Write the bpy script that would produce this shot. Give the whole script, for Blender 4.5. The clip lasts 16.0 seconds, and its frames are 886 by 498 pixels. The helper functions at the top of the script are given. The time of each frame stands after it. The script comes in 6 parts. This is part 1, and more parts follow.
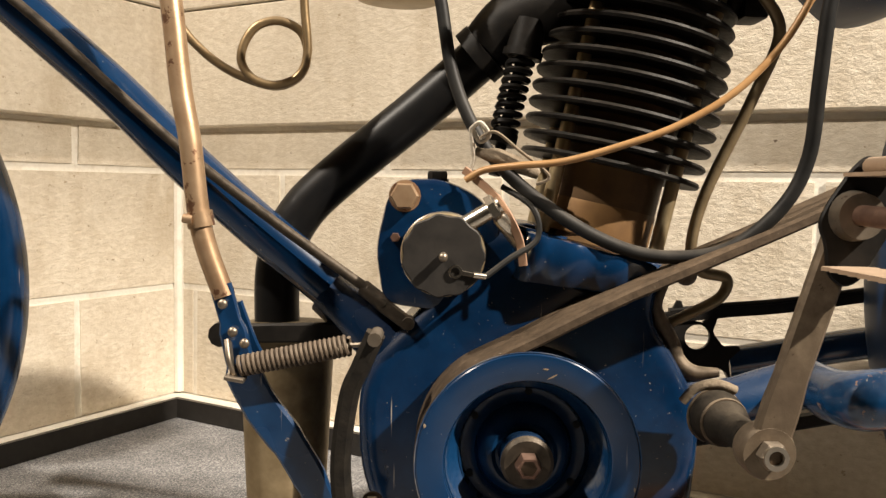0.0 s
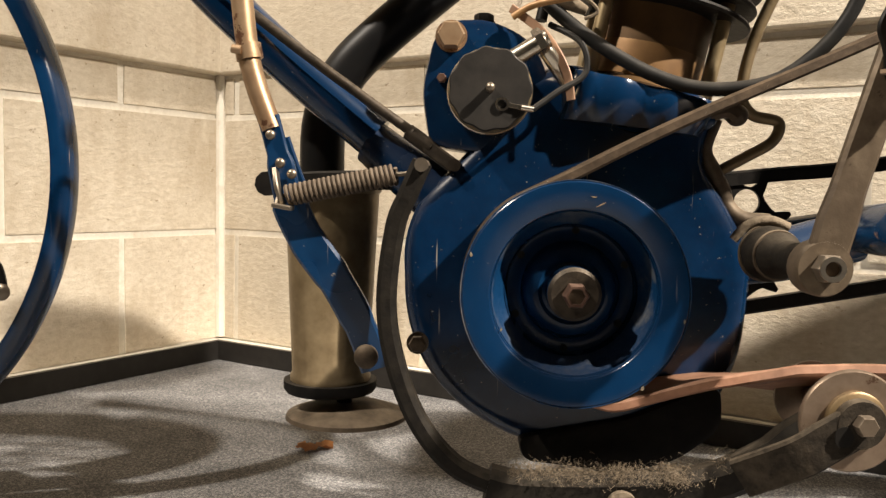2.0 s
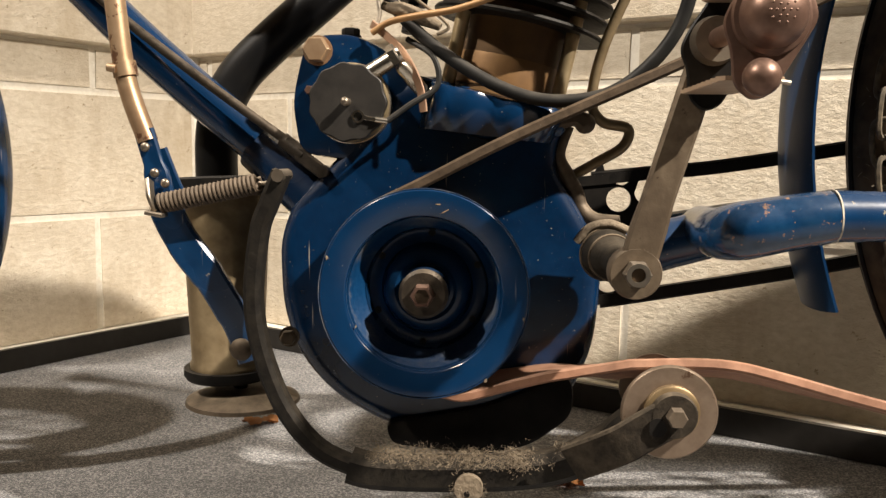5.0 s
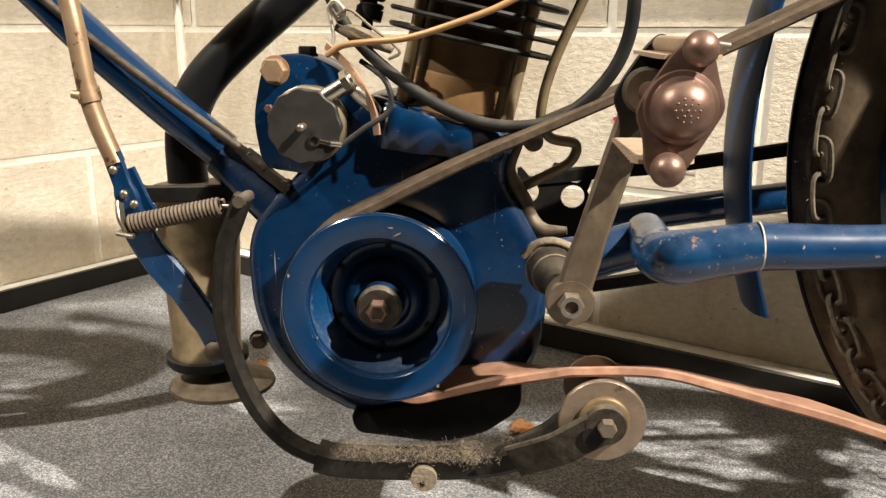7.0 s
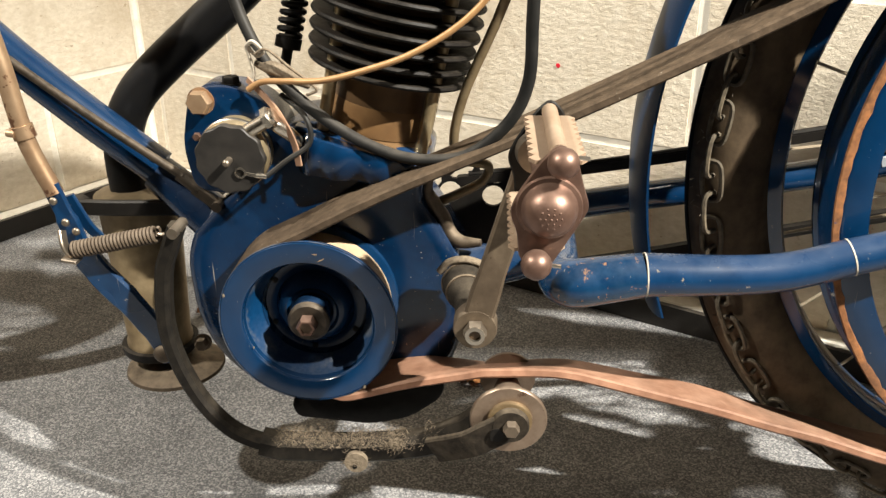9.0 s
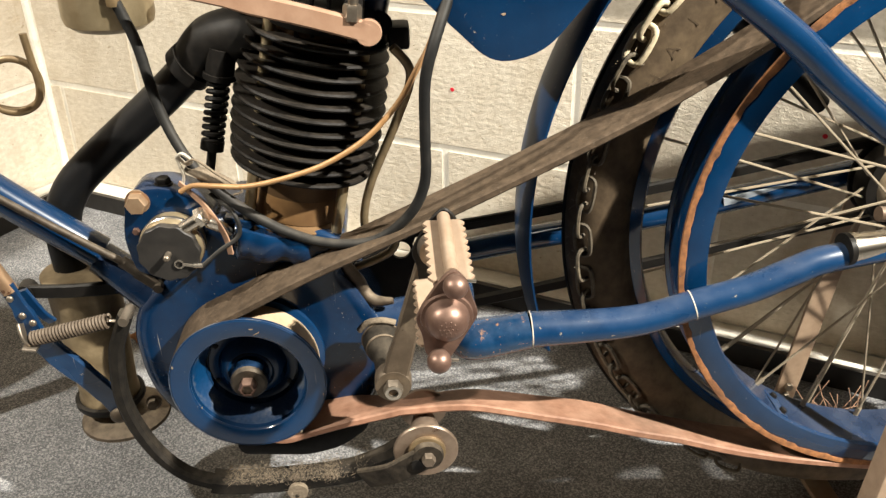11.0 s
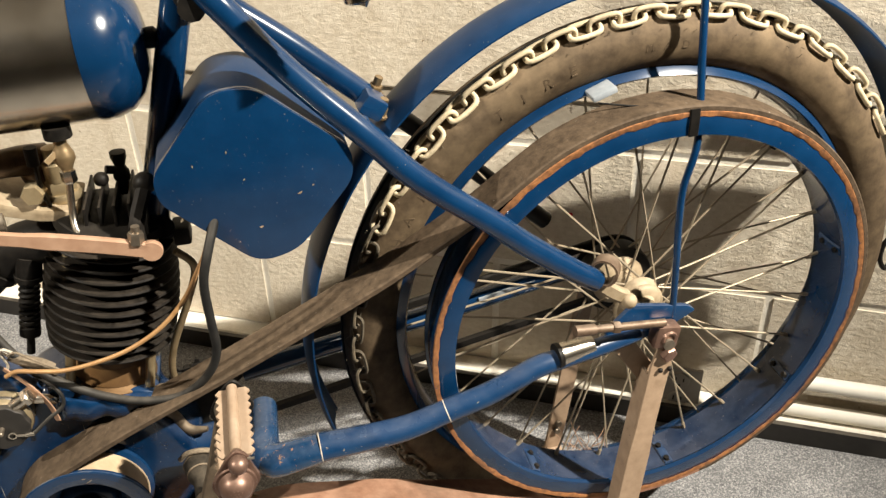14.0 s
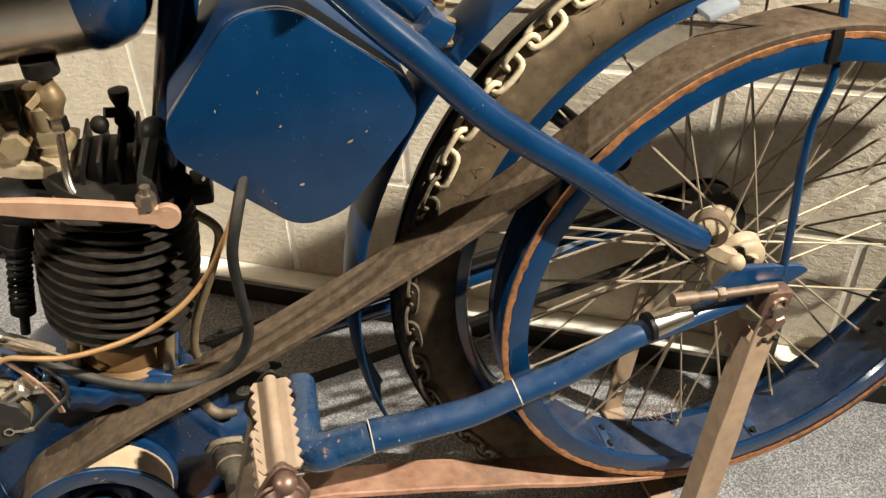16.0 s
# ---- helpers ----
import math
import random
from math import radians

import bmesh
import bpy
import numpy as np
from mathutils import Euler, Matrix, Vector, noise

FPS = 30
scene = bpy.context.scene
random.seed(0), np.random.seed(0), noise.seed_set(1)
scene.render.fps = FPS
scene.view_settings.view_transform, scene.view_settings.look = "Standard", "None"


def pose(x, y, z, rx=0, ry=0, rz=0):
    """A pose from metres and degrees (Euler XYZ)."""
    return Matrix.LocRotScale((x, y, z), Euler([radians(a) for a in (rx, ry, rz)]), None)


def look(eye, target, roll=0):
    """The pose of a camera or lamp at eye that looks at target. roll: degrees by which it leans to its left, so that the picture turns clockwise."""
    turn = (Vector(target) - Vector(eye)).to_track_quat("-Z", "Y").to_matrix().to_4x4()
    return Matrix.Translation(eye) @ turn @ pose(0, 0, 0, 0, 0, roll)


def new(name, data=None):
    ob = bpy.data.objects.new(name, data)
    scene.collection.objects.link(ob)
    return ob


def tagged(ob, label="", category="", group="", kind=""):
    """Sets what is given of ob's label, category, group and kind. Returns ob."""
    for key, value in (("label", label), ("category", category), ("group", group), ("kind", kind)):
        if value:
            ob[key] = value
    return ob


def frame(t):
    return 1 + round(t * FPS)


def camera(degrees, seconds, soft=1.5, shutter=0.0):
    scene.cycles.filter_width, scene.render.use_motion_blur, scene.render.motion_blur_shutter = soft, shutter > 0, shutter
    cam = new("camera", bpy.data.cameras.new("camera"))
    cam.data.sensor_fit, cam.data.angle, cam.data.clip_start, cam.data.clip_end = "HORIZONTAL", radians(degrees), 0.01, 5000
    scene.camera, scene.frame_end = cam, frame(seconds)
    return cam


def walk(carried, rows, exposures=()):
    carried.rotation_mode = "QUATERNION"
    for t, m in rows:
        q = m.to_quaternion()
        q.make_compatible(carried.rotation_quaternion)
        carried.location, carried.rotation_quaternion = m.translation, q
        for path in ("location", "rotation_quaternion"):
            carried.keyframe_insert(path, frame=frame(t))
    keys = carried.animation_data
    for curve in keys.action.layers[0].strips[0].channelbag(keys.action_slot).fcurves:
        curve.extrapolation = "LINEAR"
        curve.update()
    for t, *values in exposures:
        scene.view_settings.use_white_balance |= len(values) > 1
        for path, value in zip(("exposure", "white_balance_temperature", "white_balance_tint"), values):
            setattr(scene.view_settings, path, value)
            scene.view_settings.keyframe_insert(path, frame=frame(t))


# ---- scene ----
cam = camera(55.4, 16.0, 1.4)
METRES, EYE, TILT, LEAN, TURN = 1.17, 0.43, -4.1, -1.1, 0.0
ROWS = [
    (0.0, 0.0, 0.0, 0.0, 0.0, 0.0, -0.0),
    (0.5, 0.0008, -0.0002, -0.0268, 0.63, 0.38, -0.15),
    (1.0, 0.0008, 0.0048, -0.0534, 1.15, 0.4, -0.16),
    (1.5, -0.0071, 0.0071, -0.0761, 1.68, 0.34, -0.19),
    (2.0, -0.0061, 0.0024, -0.0958, 2.4, 0.33, -0.23),
    (2.5, 0.0082, 0.0006, -0.1116, 3.05, 0.27, -0.24),
    (3.0, 0.0236, -0.0045, -0.117, 3.54, 0.23, -0.24),
    (3.5, 0.0383, -0.0186, -0.1187, 3.92, -0.12, -0.21),
    (4.0, 0.0592, -0.025, -0.1069, 4.1, -0.69, -0.17),
    (4.5, 0.0803, -0.0259, -0.0898, 4.2, -1.37, -0.07),
    (7.0, 0.1298, -0.0486, 0.0153, 4.7, -10.42, 0.47),
    (7.5, 0.1461, -0.0516, 0.0403, 4.8, -14.0, 0.58),
    (8.0, 0.1587, -0.0553, 0.0646, 4.78, -16.51, 0.7),
    (8.5, 0.1668, -0.062, 0.0971, 4.38, -18.52, 0.87),
    (9.0, 0.1751, -0.0633, 0.1287, 3.34, -20.01, 1.07),
    (11.5, 0.1833, -0.1379, 0.2872, -5.49, -24.88, 2.5),
    (12.0, 0.1954, -0.1524, 0.3246, -7.31, -25.29, 2.69),
    (12.5, 0.211, -0.1624, 0.3638, -9.13, -25.63, 2.87),
    (13.0, 0.2265, -0.1705, 0.4007, -11.0, -25.84, 3.08),
    (13.5, 0.2426, -0.1787, 0.4305, -12.9, -26.48, 3.22),
    (14.0, 0.2604, -0.1989, 0.4594, -14.23, -27.7, 3.35),
    (14.5, 0.2618, -0.1978, 0.4724, -14.86, -29.02, 3.44),
    (15.0, 0.2554, -0.1401, 0.4698, -14.73, -30.5, 3.6),
    (15.5, 0.2493, -0.0892, 0.454, -14.49, -31.95, 3.72),
    (16.0, 0.239, -0.0552, 0.4256, -14.26, -33.33, 3.84),
]
walk(cam, [(t, pose(0, 0, EYE, TILT, LEAN, TURN) @ pose(METRES * x, METRES * y, METRES * z, 90 + pitch, roll, yaw)) for t, x, y, z, yaw, pitch, roll in ROWS], [(0.0, -0.05, 6120, 9), (4.5, -0.04, 6050, 9), (7.5, 0.20, 5780, 5), (12.0, 0.23, 5680, 4), (14.0, -0.02, 5920, 5), (16.0, -0.15, 5880, 4)])

# ---- world and lamps ----
world = bpy.data.worlds.new("world")
world.use_nodes = True
world.node_tree.nodes["Background"].inputs[0].default_value = (1.0, 0.86, 0.7, 1)
world.node_tree.nodes["Background"].inputs[1].default_value = 0.022
scene.world = world


def spot(name, eye, target, watts, size=0.03, angle=80, blend=0.2, colour=(1.0, 0.855, 0.69)):
    data = bpy.data.lights.new(name, "SPOT")
    data.energy, data.spot_size, data.spot_blend, data.shadow_soft_size, data.color = watts, radians(angle), blend, size, colour
    ob = new(name, data)
    ob.matrix_world = look(eye, target)
    return ob


spot("right_spot", (2.20, -0.70, 2.60), (0.25, 0.72, 0.10), 1080, 0.025, 34, 1.0)
spot("left_spot", (-0.95, 0.12, 1.58), (0.30, 0.95, 0.30), 135, 0.025, 100, 0.6)
# Second spot beside the right one, added for its wide halo.
spot("right_halo_spot", (2.16, -0.72, 2.62), (0.75, 0.80, 0.30), 440, 0.03, 70, 0.6)


# ---- materials ----
def surface(name, c1, c2, rough=0.5, metal=0.0, scale=60.0, bump=0.15, dust=None, dust_amount=0.0, chip=None, chip_amount=0.0, coat=0.0, depth=0.002, stain=None, stain_amount=0.0, per_object=0.0, spec=0.28, crisp=0.2, specks=0.0):
    """A procedural surface: fine grain from c1 to c2, broad stains, dust on upward faces, chips, relief."""
    m = bpy.data.materials.new(name)
    m.use_nodes = True
    nt = m.node_tree
    N, L = nt.nodes, nt.links
    bsdf = N["Principled BSDF"]
    co = N.new("ShaderNodeTexCoord")

    def noise_of(s, detail=5.0, rough_=0.6):
        n = N.new("ShaderNodeTexNoise")
        n.inputs["Scale"].default_value, n.inputs["Detail"].default_value, n.inputs["Roughness"].default_value = s, detail, rough_
        L.new(co.outputs["Object"], n.inputs["Vector"])
        return n.outputs["Fac"]

    def ramp(fac, a, b):
        r = N.new("ShaderNodeMapRange")
        r.inputs["From Min"].default_value, r.inputs["From Max"].default_value = a, b
        L.new(fac, r.inputs["Value"])
        return r.outputs["Result"]

    def mix(fac, a, b):
        x = N.new("ShaderNodeMix")
        x.data_type = "RGBA"
        for sock, v in ((x.inputs["Factor"], fac), (x.inputs["A"], a), (x.inputs["B"], b)):
            if isinstance(v, bpy.types.NodeSocket):
                L.new(v, sock)
            elif isinstance(v, tuple):
                sock.default_value = (*v, 1)
            else:
                sock.default_value = v
        return x.outputs["Result"]

    def math_(op, a, b):
        x = N.new("ShaderNodeMath")
        x.operation = op
        for sock, v in zip(x.inputs, (a, b)):
            if isinstance(v, bpy.types.NodeSocket):
                L.new(v, sock)
            else:
                sock.default_value = v
        return x.outputs[0]

    fine, broad = noise_of(scale), noise_of(scale / 9.0, 3.0)
    col = mix(ramp(fine, 0.5 - crisp, 0.5 + crisp), c1, c2)
    col = mix(math_("MULTIPLY", ramp(broad, 0.35, 0.75), 0.35), col, tuple(v * 0.6 for v in c1))
    if stain:
        col = mix(math_("MULTIPLY", ramp(noise_of(scale / 14.0, 6.0, 0.7), 0.52, 0.68), stain_amount), col, stain)
    if per_object:
        oi = N.new("ShaderNodeObjectInfo")
        col = mix(math_("MULTIPLY", oi.outputs["Random"], per_object), col, tuple(v * 0.7 for v in c1))
    rgh = math_("ADD", math_("MULTIPLY", math_("SUBTRACT", broad, 0.5), 0.3), rough)
    met = metal
    if chip:
        f = math_("MULTIPLY", ramp(noise_of(scale * 0.8, 8.0, 0.75), 0.70 - chip_amount, 0.72 - chip_amount), 0.9)
        col = mix(f, col, chip)
    if specks:
        mp = N.new("ShaderNodeMapping")
        mp.inputs["Rotation"].default_value, mp.inputs["Scale"].default_value = (0.3, 0.7, 0.2), (420, 420, 14)
        L.new(co.outputs["Object"], mp.inputs["Vector"])
        sc = noise_of(1.0, 2.0, 0.5)
        L.new(mp.outputs["Vector"], sc.node.inputs["Vector"])
        f = math_("MULTIPLY", math_("MAXIMUM", ramp(sc, 0.74, 0.80), ramp(noise_of(330.0, 3.0, 0.6), 0.70, 0.76)), specks)
        col = mix(f, col, (0.40, 0.36, 0.30))
    if dust:
        geo = N.new("ShaderNodeNewGeometry")
        sep = N.new("ShaderNodeSeparateXYZ")
        L.new(geo.outputs["Normal"], sep.inputs[0])
        f = math_("MULTIPLY", math_("MULTIPLY", ramp(sep.outputs["Z"], 0.1, 0.95), dust_amount), ramp(noise_of(scale * 0.5, 6.0), 0.25, 0.75))
        col = mix(f, col, dust)
        rgh = math_("ADD", rgh, math_("MULTIPLY", f, 0.4))
        if metal:
            met = math_("MULTIPLY", math_("SUBTRACT", 1.0, f), metal)
    L.new(col, bsdf.inputs["Base Color"])
    L.new(rgh, bsdf.inputs["Roughness"])
    if isinstance(met, bpy.types.NodeSocket):
        L.new(met, bsdf.inputs["Metallic"])
    else:
        bsdf.inputs["Metallic"].default_value = met
    bsdf.inputs["Specular IOR Level"].default_value = spec
    bsdf.inputs["Coat Weight"].default_value = 0.6 * coat
    bsdf.inputs["Coat Roughness"].default_value = 0.12
    if bump:
        b = N.new("ShaderNodeBump")
        b.inputs["Strength"].default_value, b.inputs["Distance"].default_value = bump, depth
        L.new(math_("ADD", fine, math_("MULTIPLY", broad, 1.5)), b.inputs["Height"])
        L.new(b.outputs["Normal"], bsdf.inputs["Normal"])
    return m


GREY_DUST = (0.36, 0.31, 0.25)
blue = surface("blue_paint", (0.0026, 0.0195, 0.060), (0.0042, 0.0270, 0.079), 0.17, 0.0, 30, 0.03, GREY_DUST, 0.03, (0.42, 0.36, 0.27), -0.008, 0.45, spec=0.5, specks=0.35)
blue_matt = surface("dulled_blue_paint", (0.0028, 0.0205, 0.063), (0.0044, 0.0280, 0.082), 0.40, 0.0, 30, 0.04, GREY_DUST, 0.04, (0.42, 0.36, 0.27), -0.004, 0.0, spec=0.16, specks=0.5)
blue_worn = surface("worn_blue_paint", (0.0032, 0.025, 0.078), (0.0060, 0.036, 0.100), 0.26, 0.0, 60, 0.05, GREY_DUST, 0.12, (0.33, 0.28, 0.20), 0.03, 0.4, spec=0.45, specks=0.5)
blue_dark = surface("oily_blue_paint", (0.0014, 0.012, 0.040), (0.0030, 0.022, 0.066), 0.24, 0.0, 45, 0.08, GREY_DUST, 0.12, (0.30, 0.27, 0.22), 0.004, 0.3, stain=(0.0012, 0.004, 0.011), stain_amount=0.85, spec=0.45, specks=0.7)
dish_blue = surface("dark_dish_blue", (0.0026, 0.014, 0.040), (0.0050, 0.027, 0.075), 0.24, 0.0, 60, 0.10, GREY_DUST, 0.04, spec=0.35, specks=0.25)
worn_grey = surface("paint_worn_to_grey", (0.0032, 0.026, 0.078), (0.0060, 0.036, 0.100), 0.36, 0.0, 380, 0.06, GREY_DUST, 0.15, stain=(0.13, 0.13, 0.125), stain_amount=0.85)
can_mat = surface("stained_tan_metal", (0.17, 0.125, 0.068), (0.28, 0.215, 0.125), 0.42, 0.5, 60, 0.1, GREY_DUST, 0.12, (0.05, 0.036, 0.022), 0.04, stain=(0.06, 0.043, 0.026), stain_amount=0.9)
blue_chipped = surface("chipped_blue_paint", (0.0036, 0.027, 0.080), (0.008, 0.042, 0.105), 0.20, 0.0, 150, 0.05, (0.30, 0.26, 0.205), 0.12, (0.25, 0.145, 0.085), 0.09, 0.6, spec=0.5, specks=0.6, stain=(0.02, 0.045, 0.085), stain_amount=0.5)
spoke_mat = surface("dull_pale_spoke", (0.27, 0.22, 0.155), (0.42, 0.355, 0.255), 0.45, 0.35, 120, 0.15, stain=(0.10, 0.058, 0.03), stain_amount=0.85)
# Brown patches put the nickel's dark reflections into the colour.
tank_nickel = surface("patched_tank_nickel", (0.52, 0.46, 0.375), (0.66, 0.60, 0.50), 0.22, 1.0, 24, 0.03, GREY_DUST, 0.1, (0.20, 0.13, 0.08), 0.03, stain=(0.17, 0.12, 0.08), stain_amount=0.7)
orange_tan = surface("orange_barrel_tan", (0.22, 0.115, 0.040), (0.38, 0.22, 0.085), 0.5, 0.3, 26, 0.1, stain=(0.06, 0.035, 0.02), stain_amount=0.85)
dark_grease = surface("dark_greasy_iron", (0.018, 0.014, 0.010), (0.060, 0.046, 0.032), 0.5, 0.3, 110, 0.4, (0.36, 0.29, 0.21), 0.36)
grey_brown = surface("grey_brown_chain", (0.05, 0.040, 0.028), (0.115, 0.094, 0.064), 0.75, 0.0, 140, 0.4, stain=(0.30, 0.24, 0.15), stain_amount=0.5)
red_mat = surface("red_sticker", (0.55, 0.012, 0.03), (0.62, 0.02, 0.04), 0.5, 0.0, 200, 0.05)
brown_steel = surface("brown_worn_steel", (0.10, 0.065, 0.042), (0.19, 0.13, 0.085), 0.5, 0.45, 90, 0.2, GREY_DUST, 0.25, stain=(0.05, 0.03, 0.02), stain_amount=0.6)
red_knob = surface("orange_red_knob", (0.50, 0.050, 0.012), (0.62, 0.080, 0.020), 0.22, 0.0, 60, 0.03, coat=0.6)
pale_blue = surface("bare_pale_clamp", (0.22, 0.245, 0.27), (0.33, 0.35, 0.37), 0.45, 0.1, 80, 0.1, stain=(0.05, 0.08, 0.13), stain_amount=0.6)
black_iron = surface("sooty_black_iron", (0.005, 0.0046, 0.0042), (0.014, 0.012, 0.010), 0.5, 0.0, 70, 0.15, GREY_DUST, 0.045, spec=0.13)
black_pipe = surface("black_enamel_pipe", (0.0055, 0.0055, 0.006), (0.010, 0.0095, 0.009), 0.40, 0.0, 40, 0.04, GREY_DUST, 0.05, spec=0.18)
grimy_black = surface("grimy_black_iron", (0.007, 0.006, 0.005), (0.018, 0.015, 0.011), 0.65, 0.0, 120, 0.4, (0.28, 0.225, 0.16), 0.2, spec=0.15)
dusty_arm = surface("dusty_grey_iron", (0.016, 0.0125, 0.009), (0.042, 0.033, 0.023), 0.75, 0.0, 160, 0.5, (0.30, 0.24, 0.17), 0.3, stain=(0.12, 0.095, 0.065), stain_amount=0.6, spec=0.15)
fin_iron = surface("cast_iron_fins", (0.0045, 0.004, 0.0036), (0.013, 0.011, 0.009), 0.5, 0.0, 140, 0.3, (0.20, 0.16, 0.12), 0.14, spec=0.15)
burnt = surface("heat_stained_iron", (0.07, 0.042, 0.024), (0.20, 0.115, 0.045), 0.5, 0.4, 22, 0.1, stain=(0.02, 0.013, 0.009), stain_amount=0.9)
steel = surface("tarnished_steel", (0.20, 0.165, 0.125), (0.32, 0.27, 0.21), 0.40, 0.85, 80, 0.12, GREY_DUST, 0.25, (0.10, 0.06, 0.035), 0.05)
soot_steel = surface("brown_spring_steel", (0.13, 0.10, 0.072), (0.21, 0.165, 0.12), 0.45, 0.6, 80, 0.15, GREY_DUST, 0.35)
grimy_steel = surface("greasy_steel", (0.05, 0.038, 0.026), (0.14, 0.105, 0.072), 0.5, 0.5, 90, 0.35, (0.34, 0.27, 0.19), 0.6)
nickel = surface("tarnished_nickel", (0.62, 0.55, 0.45), (0.72, 0.66, 0.56), 0.24, 1.0, 30, 0.03, GREY_DUST, 0.12, (0.36, 0.25, 0.15), 0.03)
brass = surface("old_brass", (0.21, 0.145, 0.075), (0.34, 0.245, 0.13), 0.40, 0.75, 60, 0.1, GREY_DUST, 0.3, stain=(0.08, 0.05, 0.025), stain_amount=0.6)
copper = surface("worn_copper", (0.40, 0.26, 0.15), (0.56, 0.40, 0.25), 0.36, 0.7, 50, 0.12, GREY_DUST, 0.2, (0.15, 0.07, 0.04), 0.12, stain=(0.22, 0.11, 0.06), stain_amount=0.7)
bronze = surface("brown_bronze", (0.13, 0.075, 0.055), (0.25, 0.155, 0.115), 0.36, 0.65, 70, 0.12, (0.42, 0.32, 0.25), 0.2, stain=(0.34, 0.21, 0.15), stain_amount=0.6)
spring_brown = surface("brown_dusty_spring", (0.075, 0.055, 0.038), (0.14, 0.105, 0.072), 0.65, 0.3, 120, 0.3, GREY_DUST, 0.3)
crank_steel = surface("brown_dulled_steel", (0.095, 0.070, 0.046), (0.18, 0.138, 0.093), 0.48, 0.35, 90, 0.2, GREY_DUST, 0.3, (0.06, 0.04, 0.025), 0.06, stain=(0.07, 0.05, 0.033), stain_amount=0.7)
hub_cream = surface("grimy_cream_hub", (0.27, 0.205, 0.125), (0.43, 0.345, 0.23), 0.55, 0.2, 90, 0.25, GREY_DUST, 0.3, stain=(0.13, 0.09, 0.05), stain_amount=0.7)
tan_steel = surface("tan_painted_steel", (0.27, 0.188, 0.122), (0.37, 0.265, 0.178), 0.5, 0.1, 60, 0.12, GREY_DUST, 0.3, (0.10, 0.07, 0.05), 0.03)
rust = surface("rusty_edge", (0.10, 0.045, 0.020), (0.32, 0.135, 0.045), 0.8, 0.0, 140, 0.5, stain=(0.045, 0.030, 0.022), stain_amount=0.85, chip=(0.004, 0.025, 0.08), chip_amount=0.06)
leather = surface("grey_leather_belt", (0.044, 0.031, 0.020), (0.100, 0.071, 0.046), 0.7, 0.0, 110, 0.45, (0.25, 0.18, 0.115), 0.2, specks=0.6, stain=(0.028, 0.019, 0.012), stain_amount=0.6, spec=0.14)
red_leather = surface("reddish_leather_belt", (0.20, 0.098, 0.058), (0.32, 0.170, 0.105), 0.6, 0.0, 70, 0.25, (0.40, 0.30, 0.22), 0.25, stain=(0.05, 0.03, 0.02), stain_amount=0.65)
# Real dust, plus the tyre's lit top painted in through the upward dust.
rubber = surface("dusty_old_tyre_rubber", (0.043, 0.030, 0.018), (0.108, 0.077, 0.046), 0.7, 0.0, 55, 0.3, (0.27, 0.195, 0.12), 0.65, stain=(0.27, 0.20, 0.115), stain_amount=0.3, spec=0.15)
hose = surface("grey_rubber_hose", (0.010, 0.010, 0.010), (0.022, 0.021, 0.019), 0.55, 0.0, 60, 0.06, GREY_DUST, 0.2, spec=0.18)
cream = surface("cream_tread_chain", (0.40, 0.33, 0.21), (0.56, 0.47, 0.32), 0.7, 0.0, 120, 0.4, stain=(0.16, 0.12, 0.08), stain_amount=0.6)
amber = surface("amber_fuel_line", (0.30, 0.165, 0.065), (0.42, 0.25, 0.11), 0.4, 0.1, 60, 0.05, stain=(0.20, 0.12, 0.07), stain_amount=0.5)
disc_metal = surface("brushed_idler_steel", (0.24, 0.175, 0.125), (0.34, 0.26, 0.19), 0.38, 0.75, 90, 0.1, GREY_DUST, 0.2, (0.12, 0.065, 0.04), 0.08)
lint = surface("grey_dust_lint", (0.15, 0.118, 0.082), (0.25, 0.20, 0.14), 0.95, 0.0, 300, 0.6)
string_mat = surface("white_cotton_string", (0.46, 0.41, 0.33), (0.58, 0.52, 0.43), 0.9, 0.0, 300, 0.5)
slate = surface("grey_bakelite", (0.016, 0.0145, 0.013), (0.027, 0.024, 0.021), 0.5, 0.0, 90, 0.08, GREY_DUST, 0.18)
mortar_mat = surface("pale_mortar", (0.76, 0.715, 0.62), (0.84, 0.795, 0.70), 0.9, 0.0, 180, 0.4, stain=(0.50, 0.42, 0.31), stain_amount=0.55)
base_mat = surface("black_vinyl_baseboard", (0.018, 0.016, 0.014), (0.03, 0.027, 0.024), 0.5, 0.0, 50, 0.05, GREY_DUST, 0.2)


